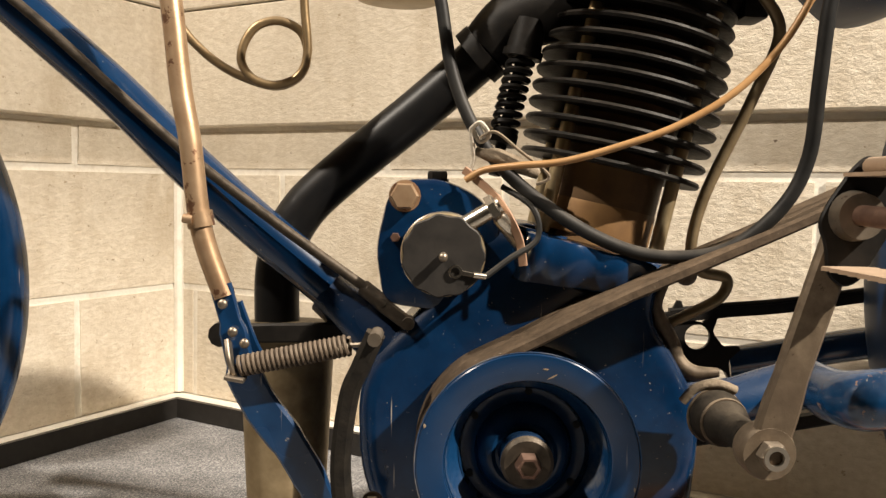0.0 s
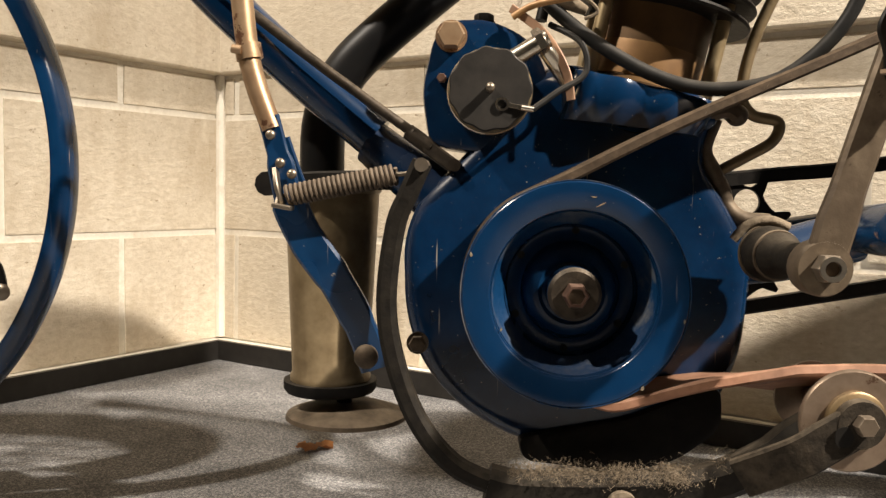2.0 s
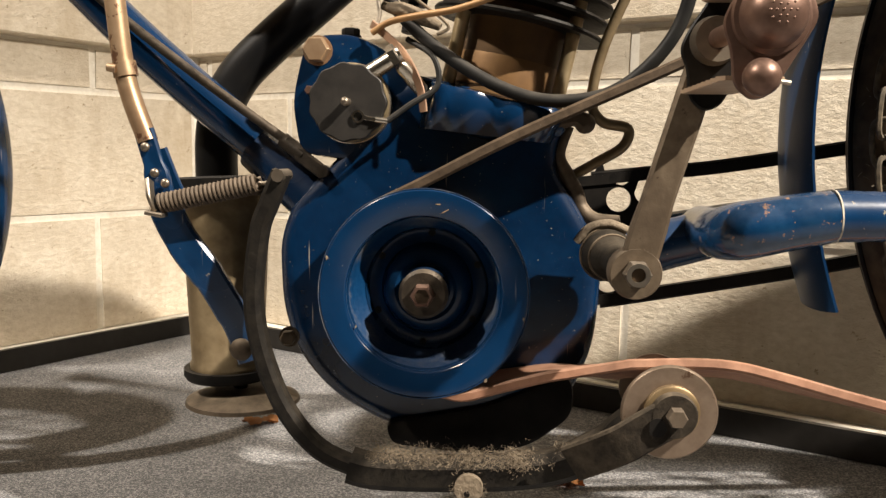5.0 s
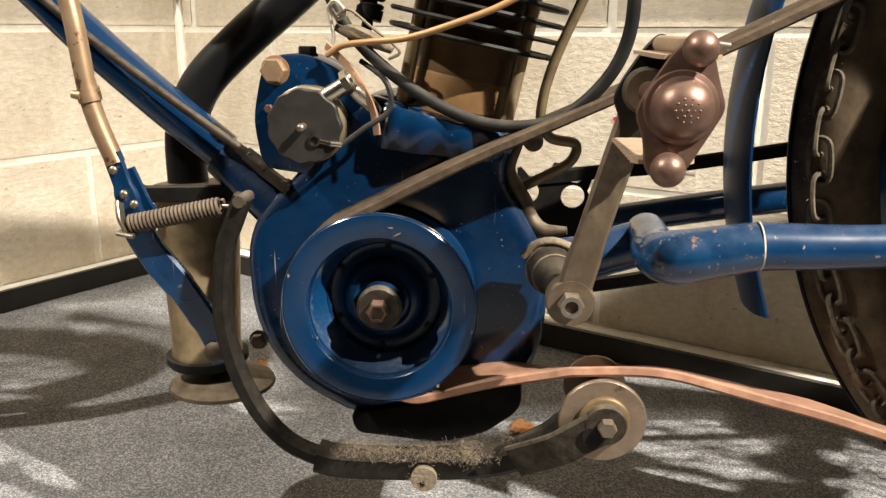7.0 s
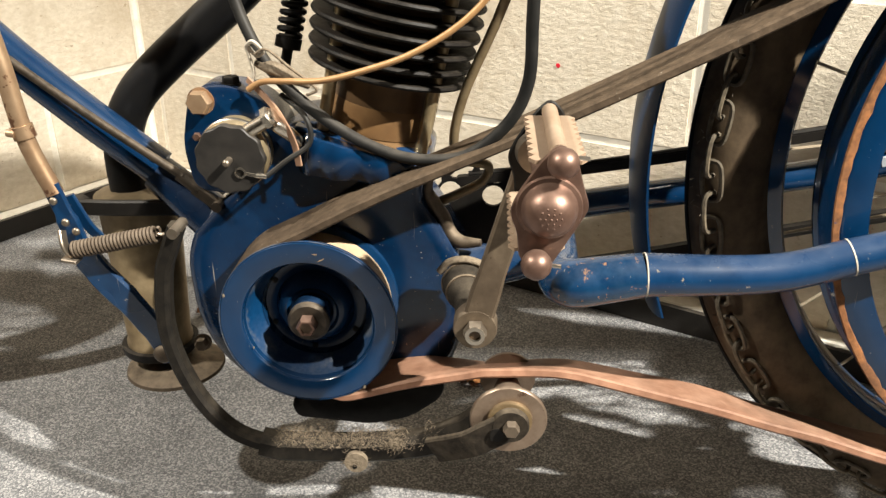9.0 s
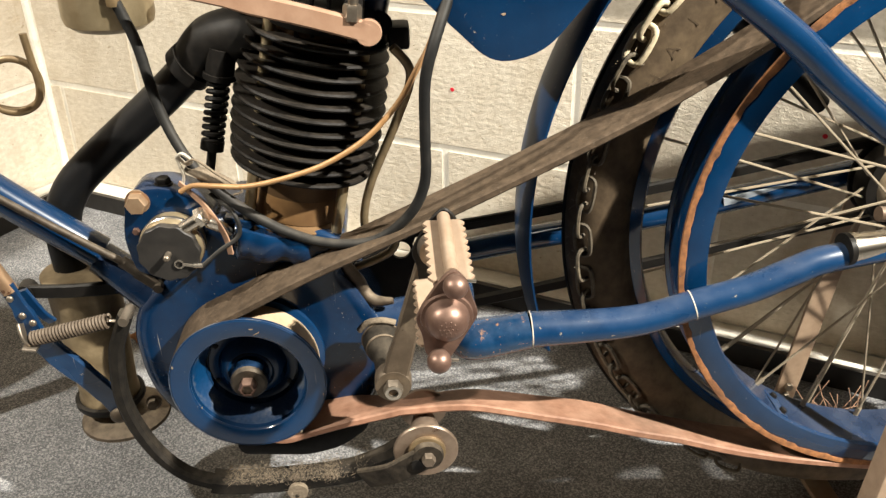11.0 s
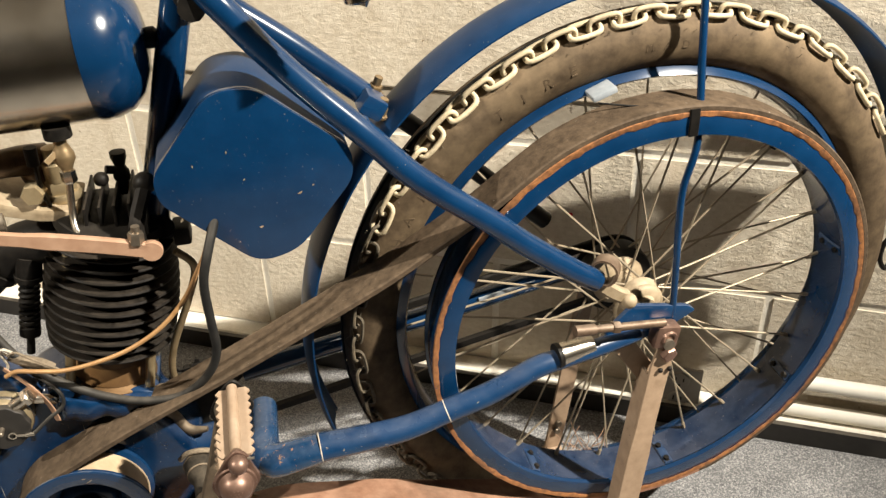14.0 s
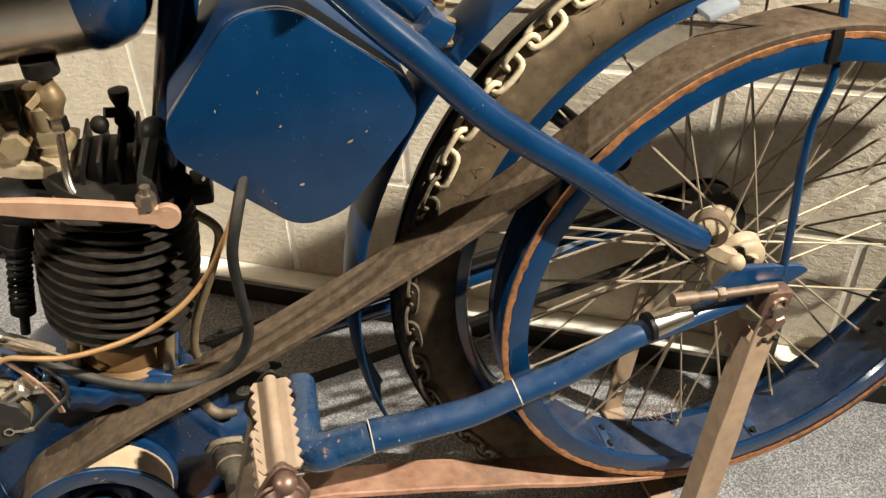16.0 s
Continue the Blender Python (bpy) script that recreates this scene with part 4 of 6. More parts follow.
for i in range(3600):
    x = rnd.choice((rnd.uniform(0.02, 0.185), rnd.uniform(0.02, 0.11), rnd.gauss(0.091, 0.006), rnd.gauss(0.125, 0.006)))
    zb = 0.138 + (0.01 if x > 0.15 else 0.0) - (0.02 if abs(x - 0.091) < 0.012 and rnd.random() < 0.6 else 0.0)
    p = V(x, rnd.uniform(0.524, 0.55), zb + rnd.gauss(0, 0.0028))
    q = p + V(rnd.uniform(-1, 1), rnd.uniform(-1, 0.3), rnd.uniform(-0.6, 1)) * 0.0030
    m = p.lerp(q, 0.5) + V(rnd.uniform(-1, 1), rnd.uniform(-1, 1), rnd.uniform(-1, 1)) * 0.002
    sweep([p, m, q], ring_profile(0.00013, 3), bm=fluff)
fl = part("dust_fluff", fluff, lint, tension, "tangled grey dust fluff")
fl["kind"] = "stuff"

# hand lever, its return spring
lever = part("control_lever", tube([(-0.188, 0.560, 0.60), (-0.178, 0.556, 0.546), (-0.171, 0.552, 0.493), (-0.164, 0.549, 0.457), (-0.156, 0.547, 0.400), (-0.141, 0.546, 0.357)], 0.0072, 14), copper, bike, "worn copper plated control lever tube")
part("collar", joined(rod((-0.158, 0.547, 0.412), (-0.156, 0.547, 0.402), 0.0088), rod((-0.166, 0.540, 0.408), (-0.160, 0.540, 0.407), 0.003)), copper, lever)
part("lever_arm", bar([(-0.143, 0.544, 0.365), (-0.135, 0.545, 0.335), (-0.129, 0.547, 0.308), (-0.117, 0.550, 0.283), (-0.099, 0.552, 0.258), (-0.083, 0.556, 0.228), (-0.072, 0.560, 0.198)], 0.006, 0.019, n=5, scale=[0.75] * 5 + [0.95] * 5 + [1.25] * 5 + [1.3] * 5 + [1.2] * 5 + [1.1] * 6), blue_worn, lever, "flat blue painted lever arm")
for q in ((-0.1405, 0.5395, 0.353), (-0.134, 0.5395, 0.335), (-0.126, 0.538, 0.328)):
    part("rivet", ball(q, 0.0034, (1, 0.7, 1), 10, 6), steel, lever)
part("fork_clip", joined(bar([(-0.136, 0.535, 0.330), (-0.133, 0.530, 0.318), (-0.130, 0.535, 0.308)], 0.009, 0.003), bar([(-0.136, 0.531, 0.308), (-0.124, 0.531, 0.306)], 0.012, 0.003)), steel, lever)
part("arm_bolt", ball((-0.078, 0.553, 0.207), 0.0085, (1, 0.5, 1), 14, 8), grimy_steel, lever)
part("brace", bar([(-0.136, 0.556, 0.352), (-0.127, 0.560, 0.325), (-0.122, 0.566, 0.312)], 0.004, 0.009), blue_worn, lever)
spring = part("return_spring", coil((-0.128, 0.534, 0.314), (-0.058, 0.534, 0.329), 0.0060, 0.00145, 23), spring_brown, bike, "brown dusty coil return spring")
part("hook", tube([(-0.058, 0.534, 0.329), (-0.05, 0.532, 0.330), (-0.043, 0.529, 0.336), (-0.040, 0.529, 0.333)], 0.0016, 6), steel, spring)
part("hook", tube([(-0.128, 0.534, 0.314), (-0.133, 0.534, 0.313), (-0.134, 0.531, 0.308)], 0.0016, 6), steel, spring)
part("eye_bolt", rod((-0.041, 0.520, 0.335), (-0.041, 0.545, 0.335), 0.0045), steel, spring)

# drive belt: loop over the rim, along the top run, round the engine pulley, along the sagging lower run
BELT_Y, R_RIM, R_PUL = 0.553, 0.277, 0.0695
rim_c, pul_c = V(HUB.x, BELT_Y, HUB.z), V(PUL.x, BELT_Y, PUL.z)


def polar(c, r, deg):
    return V(c.x + r * math.cos(radians(deg)), c.y, c.z + r * math.sin(radians(deg)))


top_run = [polar(rim_c, R_RIM, a) for a in range(-70, 127, 8)] + [V(0.515, BELT_Y, 0.566)]
top_run += [V(0.45, BELT_Y, 0.526), V(0.40, BELT_Y, 0.497), V(0.30, BELT_Y, 0.4475), V(0.215, BELT_Y, 0.4075), V(0.12, BELT_Y, 0.3645), V(0.055, BELT_Y, 0.331)]
top_run += [polar(pul_c, R_PUL, a) for a in range(112, 285, 14)]
low_run = [V(0.085, BELT_Y, 0.1840), V(0.110, BELT_Y, 0.1895), V(0.135, BELT_Y, 0.1950), V(0.157, BELT_Y, 0.1985), V(0.200, BELT_Y, 0.2005), V(0.247, BELT_Y, 0.2035), V(0.270, BELT_Y, 0.2030), V(0.293, BELT_Y, 0.1990), V(0.340, BELT_Y, 0.1880), V(0.388, BELT_Y, 0.1770), V(0.436, BELT_Y, 0.1620), V(0.480, BELT_Y, 0.1500), V(0.548, BELT_Y, 0.1300), V(0.64, BELT_Y, 0.112), V(0.74, BELT_Y, 0.102)]
LEAN_AT = ((0.09, 0.0), (0.157, -0.16), (0.20, -0.42), (0.235, -0.40), (0.29, -0.30), (0.388, -0.20), (0.48, -0.22), (0.60, -0.08), (0.70, 0.0))
loop = top_run + low_run
belt_path = curve_pts(loop, 4, True)
mats_i, tw = [], []
n_top = len(top_run) * 4
for i in range(len(belt_path)):
    mats_i.append(1 if i >= n_top - 4 else 0)
    tw.append(0.0 if i < n_top else float(np.interp(belt_path[i].x, [q[0] for q in LEAN_AT], [q[1] for q in LEAN_AT])))
prof_w, prof_h = 0.050, 0.0075
c_ = 0.0015
prof = [(prof_w / 2, prof_h / 2 - c_), (prof_w / 2 - c_, prof_h / 2), (c_ - prof_w / 2, prof_h / 2), (-prof_w / 2, prof_h / 2 - c_), (-prof_w / 2, c_ - prof_h / 2), (c_ - prof_w / 2, -prof_h / 2), (prof_w / 2 - c_, -prof_h / 2), (prof_w / 2, c_ - prof_h / 2)]
part("drive_belt", sweep(belt_path, prof, (0, 1, 0), True, tw, mats=mats_i), [leather, red_leather], bike, "dusty flat leather drive belt, reddish on the lower run")

# rear wheel
wheel = part("rear_wheel", lathe([(0.2905, -0.0215), (0.2930, -0.0240), (0.296, -0.0215), (0.302, -0.018), (0.300, -0.012), (0.292, 0), (0.300, 0.012), (0.302, 0.018), (0.296, 0.0215), (0.2930, 0.0240), (0.2905, 0.0215), (0.2885, 0.012), (0.2860, 0), (0.2885, -0.012)], HUB, seg=120, closed=True), blue, bike, "blue rear wheel rim with rusty spokes")
tyre_prof = [(0.331 + 0.0325 * math.cos(a) * (1.0 if math.cos(a) > 0 else 1.1), 0.0305 * math.sin(a)) for a in [2 * math.pi * i / 22 for i in range(22)]]
tyre = part("tyre", lathe(tyre_prof, HUB, seg=140, closed=True), rubber, wheel, "tyre of the unseen front wheel with cracked rubber")
part("hub", lathe([(0, -0.046), (0.012, -0.046), (0.012, -0.040), (0.030, -0.038), (0.033, -0.034), (0.033, -0.030), (0.018, -0.024), (0.018, 0.018), (0.030, 0.022), (0.0350, 0.026), (0.0350, 0.036), (0, 0.040)], HUB, seg=40), hub_cream, wheel, "cream coloured grimy hub")
spoke_bm = rod((0, 0, 0), (0, 0, 1), 1.0, 6)
spoke_me = bpy.data.meshes.new("spoke")
spoke_bm.to_mesh(spoke_me)
spoke_bm.free()
spoke_me.materials.append(spoke_mat)


def along(a, b, r):
    d = b - a
    return Matrix.Translation(a) @ d.to_track_quat("Z", "Y").to_matrix().to_4x4() @ Matrix.Diagonal((r, r, d.length, 1))


for k in range(48):
    side = -1 if k % 2 else 1
    a0 = 2 * math.pi * (k // 2) / 24 + (0.0 if side > 0 else math.pi / 24)
    lead = 0.85 if (k // 2) % 2 else -0.85
    h = HUB + V(0.033 * math.cos(a0 + lead), 0.032 * side, 0.033 * math.sin(a0 + lead))
    e = HUB + V(0.289 * math.cos(a0), 0.004, 0.289 * math.sin(a0)) if side > 0 else HUB + V(0.2515 * math.cos(a0), -0.031, 0.2515 * math.sin(a0))
    if side < 0:
        shared("nipple", spoke_me, along(e, e.lerp(h, 0.05), 0.0026), wheel)
    shared("spoke", spoke_me, along(h, e, 0.0014), wheel)

# belt rim bolted beside the wheel
RIMC = V(HUB.x, BELT_Y, HUB.z)
rim_prof = [(0.2480, -0.0250), (0.2710, -0.0250), (0.2722, -0.0240), (0.2720, -0.0225), (0.2690, -0.0205), (0.2690, 0.0205), (0.2720, 0.0225), (0.2722, 0.0250), (0.2545, 0.0250), (0.2540, 0.0370), (0.2505, 0.0370), (0.2500, 0.015), (0.2500, -0.015), (0.2465, -0.0205)]
belt_rim = part("belt_rim", lathe(rim_prof, RIMC, seg=120, closed=True), blue, bike, "blue belt rim with rust on its edge")
rnd = random.Random(31)
flaky, rings = bmesh.new(), []
wear = [rnd.uniform(0, 1) for _ in range(240)]
for i in range(240):
    a = 360 * i / 240
    bite = 0.5 * wear[i] + 0.3 * wear[(i // 3 * 3 + 7) % 240] + 0.2 * (1 + math.sin(radians(3 * a + 40)))
    rings.append([flaky.verts.new(polar(RIMC + V(0, y_, 0), r_, a)) for r_, y_ in ((0.2703 - 0.0045 * bite, -0.0251), (0.2706 - 0.0040 * bite, -0.0256), (0.2732 + 0.0008 * wear[i - 5], -0.0258), (0.2744, -0.0246), (0.2720, -0.0228))])
for ra, rb in zip(rings, rings[1:] + rings[:1]):
    for k in range(5):
        flaky.faces.new((ra[k], ra[(k + 1) % 5], rb[(k + 1) % 5], rb[k]))
part("rust_edge", flaky, rust, belt_rim, "flaking rusty orange edge")
# Inner face lined in the crankcase's darker blue.
part("rim_lining", lathe([(0.2490, -0.0170), (0.2504, -0.0170), (0.2504, 0.0372), (0.2490, 0.0372)], RIMC, seg=120, closed=True), blue_dark, belt_rim, "darker blue inner face of the rim")
white = part("bridge_clamp", block((0.657, 0.582, 0.6655), (0.028, 0.026, 0.007), 0.002, (0, -20, 0)), pale_blue, belt_rim, "pale bare metal bridge clamp")
# Thin black line and a strip across the top of the rim.
part("clamp_wire", tube([(0.648, 0.566, 0.659), (0.69, 0.552, 0.6555), (0.737, 0.535, 0.6565)], 0.0012, 6), black_iron, white)
part("rim_band", bar([(0.738, 0.5275, 0.6565), (0.7385, 0.5265, 0.640), (0.739, 0.5275, 0.6265)], 0.003, 0.011), black_iron, white)
for deg in (-124, -78, -32, 14, 60, 106, 152, 198):
    rad_ = V(math.cos(radians(deg)), 0, math.sin(radians(deg)))
    tan_ = V(-rad_.z, 0, rad_.x)
    c = polar(RIMC, 0.2488, deg)
    clip = part("clamp", bar([c + V(0, -0.016, 0), c + V(0, 0.004, 0) - rad_ * 0.0008, c + V(0, 0.024, 0)], 0.0125, 0.0032, up=tan_, bevel=0.45), blue_worn, belt_rim)
    for s in (-0.009, 0.015):
        part("clamp_bolt", hexnut(c + V(0, s, 0) - rad_ * 0.0012, -rad_, 0.0070, 0.0042, washer=0.0050), black_iron, clip)

# chain round the tyre
link_bm = tube([(0.0172, 0, 0), (0.0128, 0.0080, 0), (-0.0128, 0.0080, 0), (-0.0172, 0, 0), (-0.0128, -0.0080, 0), (0.0128, -0.0080, 0)], 0.0030, 6, 4, True)
link_me = bpy.data.meshes.new("chain_link")
bmesh.ops.recalc_face_normals(link_bm, faces=link_bm.faces)
link_bm.to_mesh(link_me)
link_bm.free()
link_me.polygons.foreach_set("use_smooth", [True] * len(link_me.polygons))
link_me.materials.append(cream)
brown_bm = tube([(0.017, 0, 0), (0.012, 0.0072, 0), (-0.012, 0.0072, 0), (-0.017, 0, 0), (-0.012, -0.0072, 0), (0.012, -0.0072, 0)], 0.0021, 6, 4, True)
link_brown = bpy.data.meshes.new("chain_link")
bmesh.ops.recalc_face_normals(brown_bm, faces=brown_bm.faces)
brown_bm.to_mesh(link_brown)
brown_bm.free()
link_brown.materials.append(grey_brown)
tyre_chain = part("tyre_chain", tube([HUB + V(0.3635 * math.cos(radians(a)), -0.004, 0.3635 * math.sin(radians(a))) for a in range(28, 250, 6)], 0.0022, 6, 3), black_iron, bike, "pale metal chain wrapped along the tyre")
step = 3.92
for i in range(54):
    deg = 34 + step * i
    w = min(1.0, max(0.0, (deg - 118) / 50))
    rc = 0.3600 - 0.0105 * w
    c = HUB + V(rc * math.cos(radians(deg)), -0.0185 - 0.0090 * w, rc * math.sin(radians(deg)))
    rad_ = V(math.cos(radians(deg)), 0, math.sin(radians(deg)))
    tan_ = V(-rad_.z, 0, rad_.x)
    nrm = (rad_ * (0.95 - 0.33 * w + 0.2 * math.sin(i * 2.3)) + V(0, -1, 0) * (0.50 + 0.28 * w) + tan_ * 0.12 * math.sin(i * 1.7)).normalized()
    if i % 2:
        nrm = (nrm + nrm.cross(tan_) * 5.0).normalized()
    m = Matrix((tan_, nrm.cross(tan_), nrm)).transposed().to_4x4()
    m.translation = c + tan_ * 0.0014 * math.sin(i * 3.1) + nrm * 0.0008 * math.cos(i * 2.1)
    # Links further round take the darker grey-brown material.
    shared("chain_link", link_me if deg < 152 or 0 < (i * 7) % 11 < 3 and deg < 176 else link_brown, m, tyre_chain)

rnd = random.Random(9)
hairs = bmesh.new()
for i in range(190):
    a, b = radians(rnd.uniform(60, 235)), radians(rnd.gauss(-44, 13))
    rr, yy = 0.331 + 0.0328 * math.cos(b), 0.0308 * math.sin(b)
    p = HUB + V(rr * math.cos(a), yy, rr * math.sin(a))
    out = V(math.cos(a) * math.cos(b), math.sin(b), math.sin(a) * math.cos(b))
    q = p + (out + V(rnd.uniform(-1, 1), rnd.uniform(-1, 1), rnd.uniform(-1, 1))) * rnd.uniform(0.002, 0.0045)
    sweep([p, p.lerp(q, 0.5) + V(0, rnd.uniform(-1, 1) * 0.0006, 0.0004), q], ring_profile(0.00035, 3), bm=hairs)
part("frayed_thread", hairs, grey_brown, tyre, "short frayed threads and moulding whiskers")["kind"] = "stuff"

# rear mudguard and its stay
guard_pts = [polar(V(HUB.x, YC, HUB.z), 0.402, a) for a in range(200, 20, -6)]
guard_pts = [V(p.x, YC, p.z) for p in guard_pts]
gp = curve_pts(guard_pts, 2)
gprof = []
for i in range(9):
    a = -1.15 + 2.3 * i / 8
    gprof.append((0.036 * math.sin(a) / math.sin(1.15), 0.013 * (math.cos(a) - math.cos(1.15))))
gprof = gprof + [(u, v - 0.0018) for u, v in reversed(gprof)]
part("mudguard", sweep(gp, gprof, (0, 1, 0)), blue_matt, bike, "blue curved steel mudguard")
part("guard_hook", joined(rod((1.103, 0.600, 0.420), (1.110, 0.606, 0.398), 0.005, 10), tube([(1.110, 0.606, 0.400), (1.101, 0.607, 0.385), (1.103, 0.608, 0.362), (1.115, 0.609, 0.345), (1.123, 0.610, 0.352), (1.122, 0.609, 0.378), (1.113, 0.607, 0.396)], 0.0035, 8)), black_iron, bike, "dark hanging stay hook")
part("guard_stay", tube([(0.757, 0.572, 0.772), (0.754, 0.555, 0.70), (0.751, 0.536, 0.615), (0.739, 0.532, 0.555), (0.741, 0.526, 0.46), (0.744, 0.522, 0.372)], 0.0042, 10), blue, bike, "thin blue mudguard stay rod")

# axle, adjuster, stand
axle = part("axle", rod((HUB.x, 0.495, HUB.z), (HUB.x, 0.72, HUB.z), 0.007, 14), steel, bike)
part("axle_block", joined(block((0.727, 0.509, 0.386), (0.030, 0.020, 0.030), 0.004, (0, 8, 0)), lathe([(0.0055, -0.001), (0.0085, -0.002), (0.0100, 0.001), (0.0055, 0.001)], (0.729, 0.4985, 0.386), seg=20)), bronze, axle, "bronze axle block")
part("axle_nut", hexnut((0.732, 0.508, 0.360), (0.2, -1, -0.1), 0.018, 0.010), bronze, axle)
part("fork_end", prism(rounded([(0.660, 0.395), (0.690, 0.425), (0.760, 0.412), (0.772, 0.404), (0.744, 0.388), (0.70, 0.372), (0.66, 0.378)], 0.006), 0.520, 0.527, 0.001), blue_worn, axle, "blue fork end plate")
part("adjuster", joined(rod((0.612, 0.499, 0.4205), (0.722, 0.503, 0.4075), 0.0048, 12), hexnut((0.664, 0.501, 0.4145), (-1, 0, 0.12), 0.013, 0.008), rod((0.610, 0.499, 0.4207), (0.634, 0.500, 0.418), 0.0066, 12)), brown_steel, axle, "brown steel chain adjuster bolt")
part("cone", lathe([(0, -0.012), (0.010, -0.012), (0.012, -0.006), (0.020, -0.004), (0.0225, -0.001), (0.0225, 0.003), (0.019, 0.004), (0.024, 0.008), (0.0255, 0.014), (0, 0.014)], HUB + V(-0.006, -0.055, 0.022), seg=32), hub_cream, axle, "cream hub cone")
part("stay_clip", lathe([(0.0135, -0.010), (0.0160, -0.010), (0.0160, 0.010), (0.0135, 0.010)], (0.650, 0.520, 0.481), (0.55, 0.8, -0.1), 28, True), brown_steel, axle, "brown steel strap loop")
part("stay_lug", joined(bar([(0.638, 0.520, 0.471), (0.660, 0.520, 0.452), (0.678, 0.522, 0.440)], 0.012, 0.017), ball((0.681, 0.516, 0.437), 0.0092)), hub_cream, axle, "dull brass stay lug")
part("stay_socket", rod((0.598, 0.511, 0.3815), (0.640, 0.516, 0.384), 0.0138, 20, 0.0108), nickel, axle)
part("socket_ring", rod((0.594, 0.5105, 0.3812), (0.599, 0.511, 0.3815), 0.0146, 20), black_iron, axle)
stand = part("stand", bar([(0.733, 0.506, 0.385), (0.7265, 0.506, 0.343), (0.7100, 0.502, 0.20), (0.690, 0.496, 0.006)], 0.004, 0.028, n=4, scale=[0.8] * 4 + [0.95] * 4 + [1.1] * 5), tan_steel, bike, "tan painted angle steel rear stand leg")
part("flange", bar([(0.7130, 0.517, 0.330), (0.6970, 0.514, 0.20), (0.6760, 0.508, 0.006)], 0.024, 0.0035), tan_steel, stand, "inner flange of the angle leg")
part("stand_leg", bar([(0.733, 0.72, 0.385), (0.712, 0.724, 0.20), (0.690, 0.730, 0.006)], 0.004, 0.028), tan_steel, stand)
part("stand_foot", bar([(0.690, 0.488, 0.004), (0.690, 0.735, 0.004)], 0.03, 0.006, up=(1, 0, 0)), tan_steel, stand)
part("stand_brace", bar([(0.672, 0.528, 0.386), (0.695, 0.528, 0.352), (0.725, 0.524, 0.310)], 0.003, 0.026), tan_steel, stand)
for s in (-1, 1):
    part("rivet", ball((0.731 + 0.006 * s, 0.502, 0.337), 0.0032, u=8, v=6), black_iron, stand)

rnd = random.Random(21)
straw = bmesh.new()
for i in range(16):
    p = V(0.668 + rnd.uniform(0, 0.06), 0.625 + rnd.uniform(-0.012, 0.012), 0.096)
    q = p + V(rnd.uniform(-0.03, 0.03), rnd.uniform(-0.01, 0.01), rnd.uniform(0.015, 0.05))
    sweep([p, p.lerp(q, 0.5) + V(rnd.uniform(-1, 1), 0, rnd.uniform(-1, 1)) * 0.004, q], ring_profile(0.0006, 4), bm=straw)
part("straw", straw, strap_mat, wheel, "dry straw caught on the rim")["kind"] = "stuff"
part("bare_patch", bar([(0.555, 0.6855, 0.3475), (0.59, 0.6855, 0.3545), (0.632, 0.6845, 0.3625)], 0.003, 0.010), pale_blue, stay, "bare pale patch on the far stay")

part("foot_bolt", joined(hexnut((0.6945, 0.726, 0.045), (0, -1, 0), 0.010, 0.005), hexnut((0.6960, 0.726, 0.060), (0, -1, 0), 0.010, 0.005)), steel, stand)

# tool box under the saddle
box_outline = rounded([(0.2045, 0.628), (0.2025, 0.655), (0.262, 0.727), (0.300, 0.730), (0.384, 0.660), (0.384, 0.630), (0.325, 0.560), (0.285, 0.551)], 0.028, 6)
toolbox = part("tool_box", prism(box_outline, 0.531, 0.64, 0.003, 2), blue_matt, bike, "blue painted box with rounded corners")
part("lid", prism([(x * 1.004 - 0.0012, z * 1.004 - 0.0026) for x, z in box_outline], 0.5285, 0.538, 0.0015, 2), blue, toolbox)


def nick(parent, x, y, z, size, turn, long=1.0):
    """A small flake of missing paint on a face that looks along -y."""
    n = 7
    out = [(size * long * (0.7 + 0.3 * ((k * 5) % 3)) * math.cos(2 * math.pi * k / n), size * (0.7 + 0.3 * ((k * 3) % 4) / 2) * math.sin(2 * math.pi * k / n)) for k in range(n)]
    c, q = math.cos(radians(turn)), math.sin(radians(turn))
    part("paint_nick", prism([(x + a * c - b * q, z + a * q + b * c) for a, b in out], y, y + 0.0006), lint, parent, "flake of missing paint")


for x, z, size, turn, long in ((0.2827, 0.6425, 0.0008, 20, 1.6), (0.332, 0.6215, 0.0009, 15, 3.0), (0.292, 0.5907, 0.0011, -10, 1.8), (0.2212, 0.6092, 0.0012, 50, 1.8), (0.2393, 0.6615, 0.0006, 80, 2.5), (0.2705, 0.6713, 0.0006, 80, 3.0), (0.345, 0.628, 0.0006, 25, 2.2)):
    nick(toolbox, x, 0.5281, z, size, turn, long)
for x, z, size, turn, long in ((0.0722, 0.3126, 0.0004, 25, 9.0), (0.0675, 0.3172, 0.0005, -10, 4.0), (-0.0088, 0.2794, 0.0010, 70, 1.5), (0.1016, 0.1968, 0.0011, 30, 1.4), (0.1262, 0.2402, 0.0006, 80, 2.5), (0.0113, 0.232, 0.0006, 60, 2.0)):
    nick(pulley, x, 0.5266, z, size, turn, long)

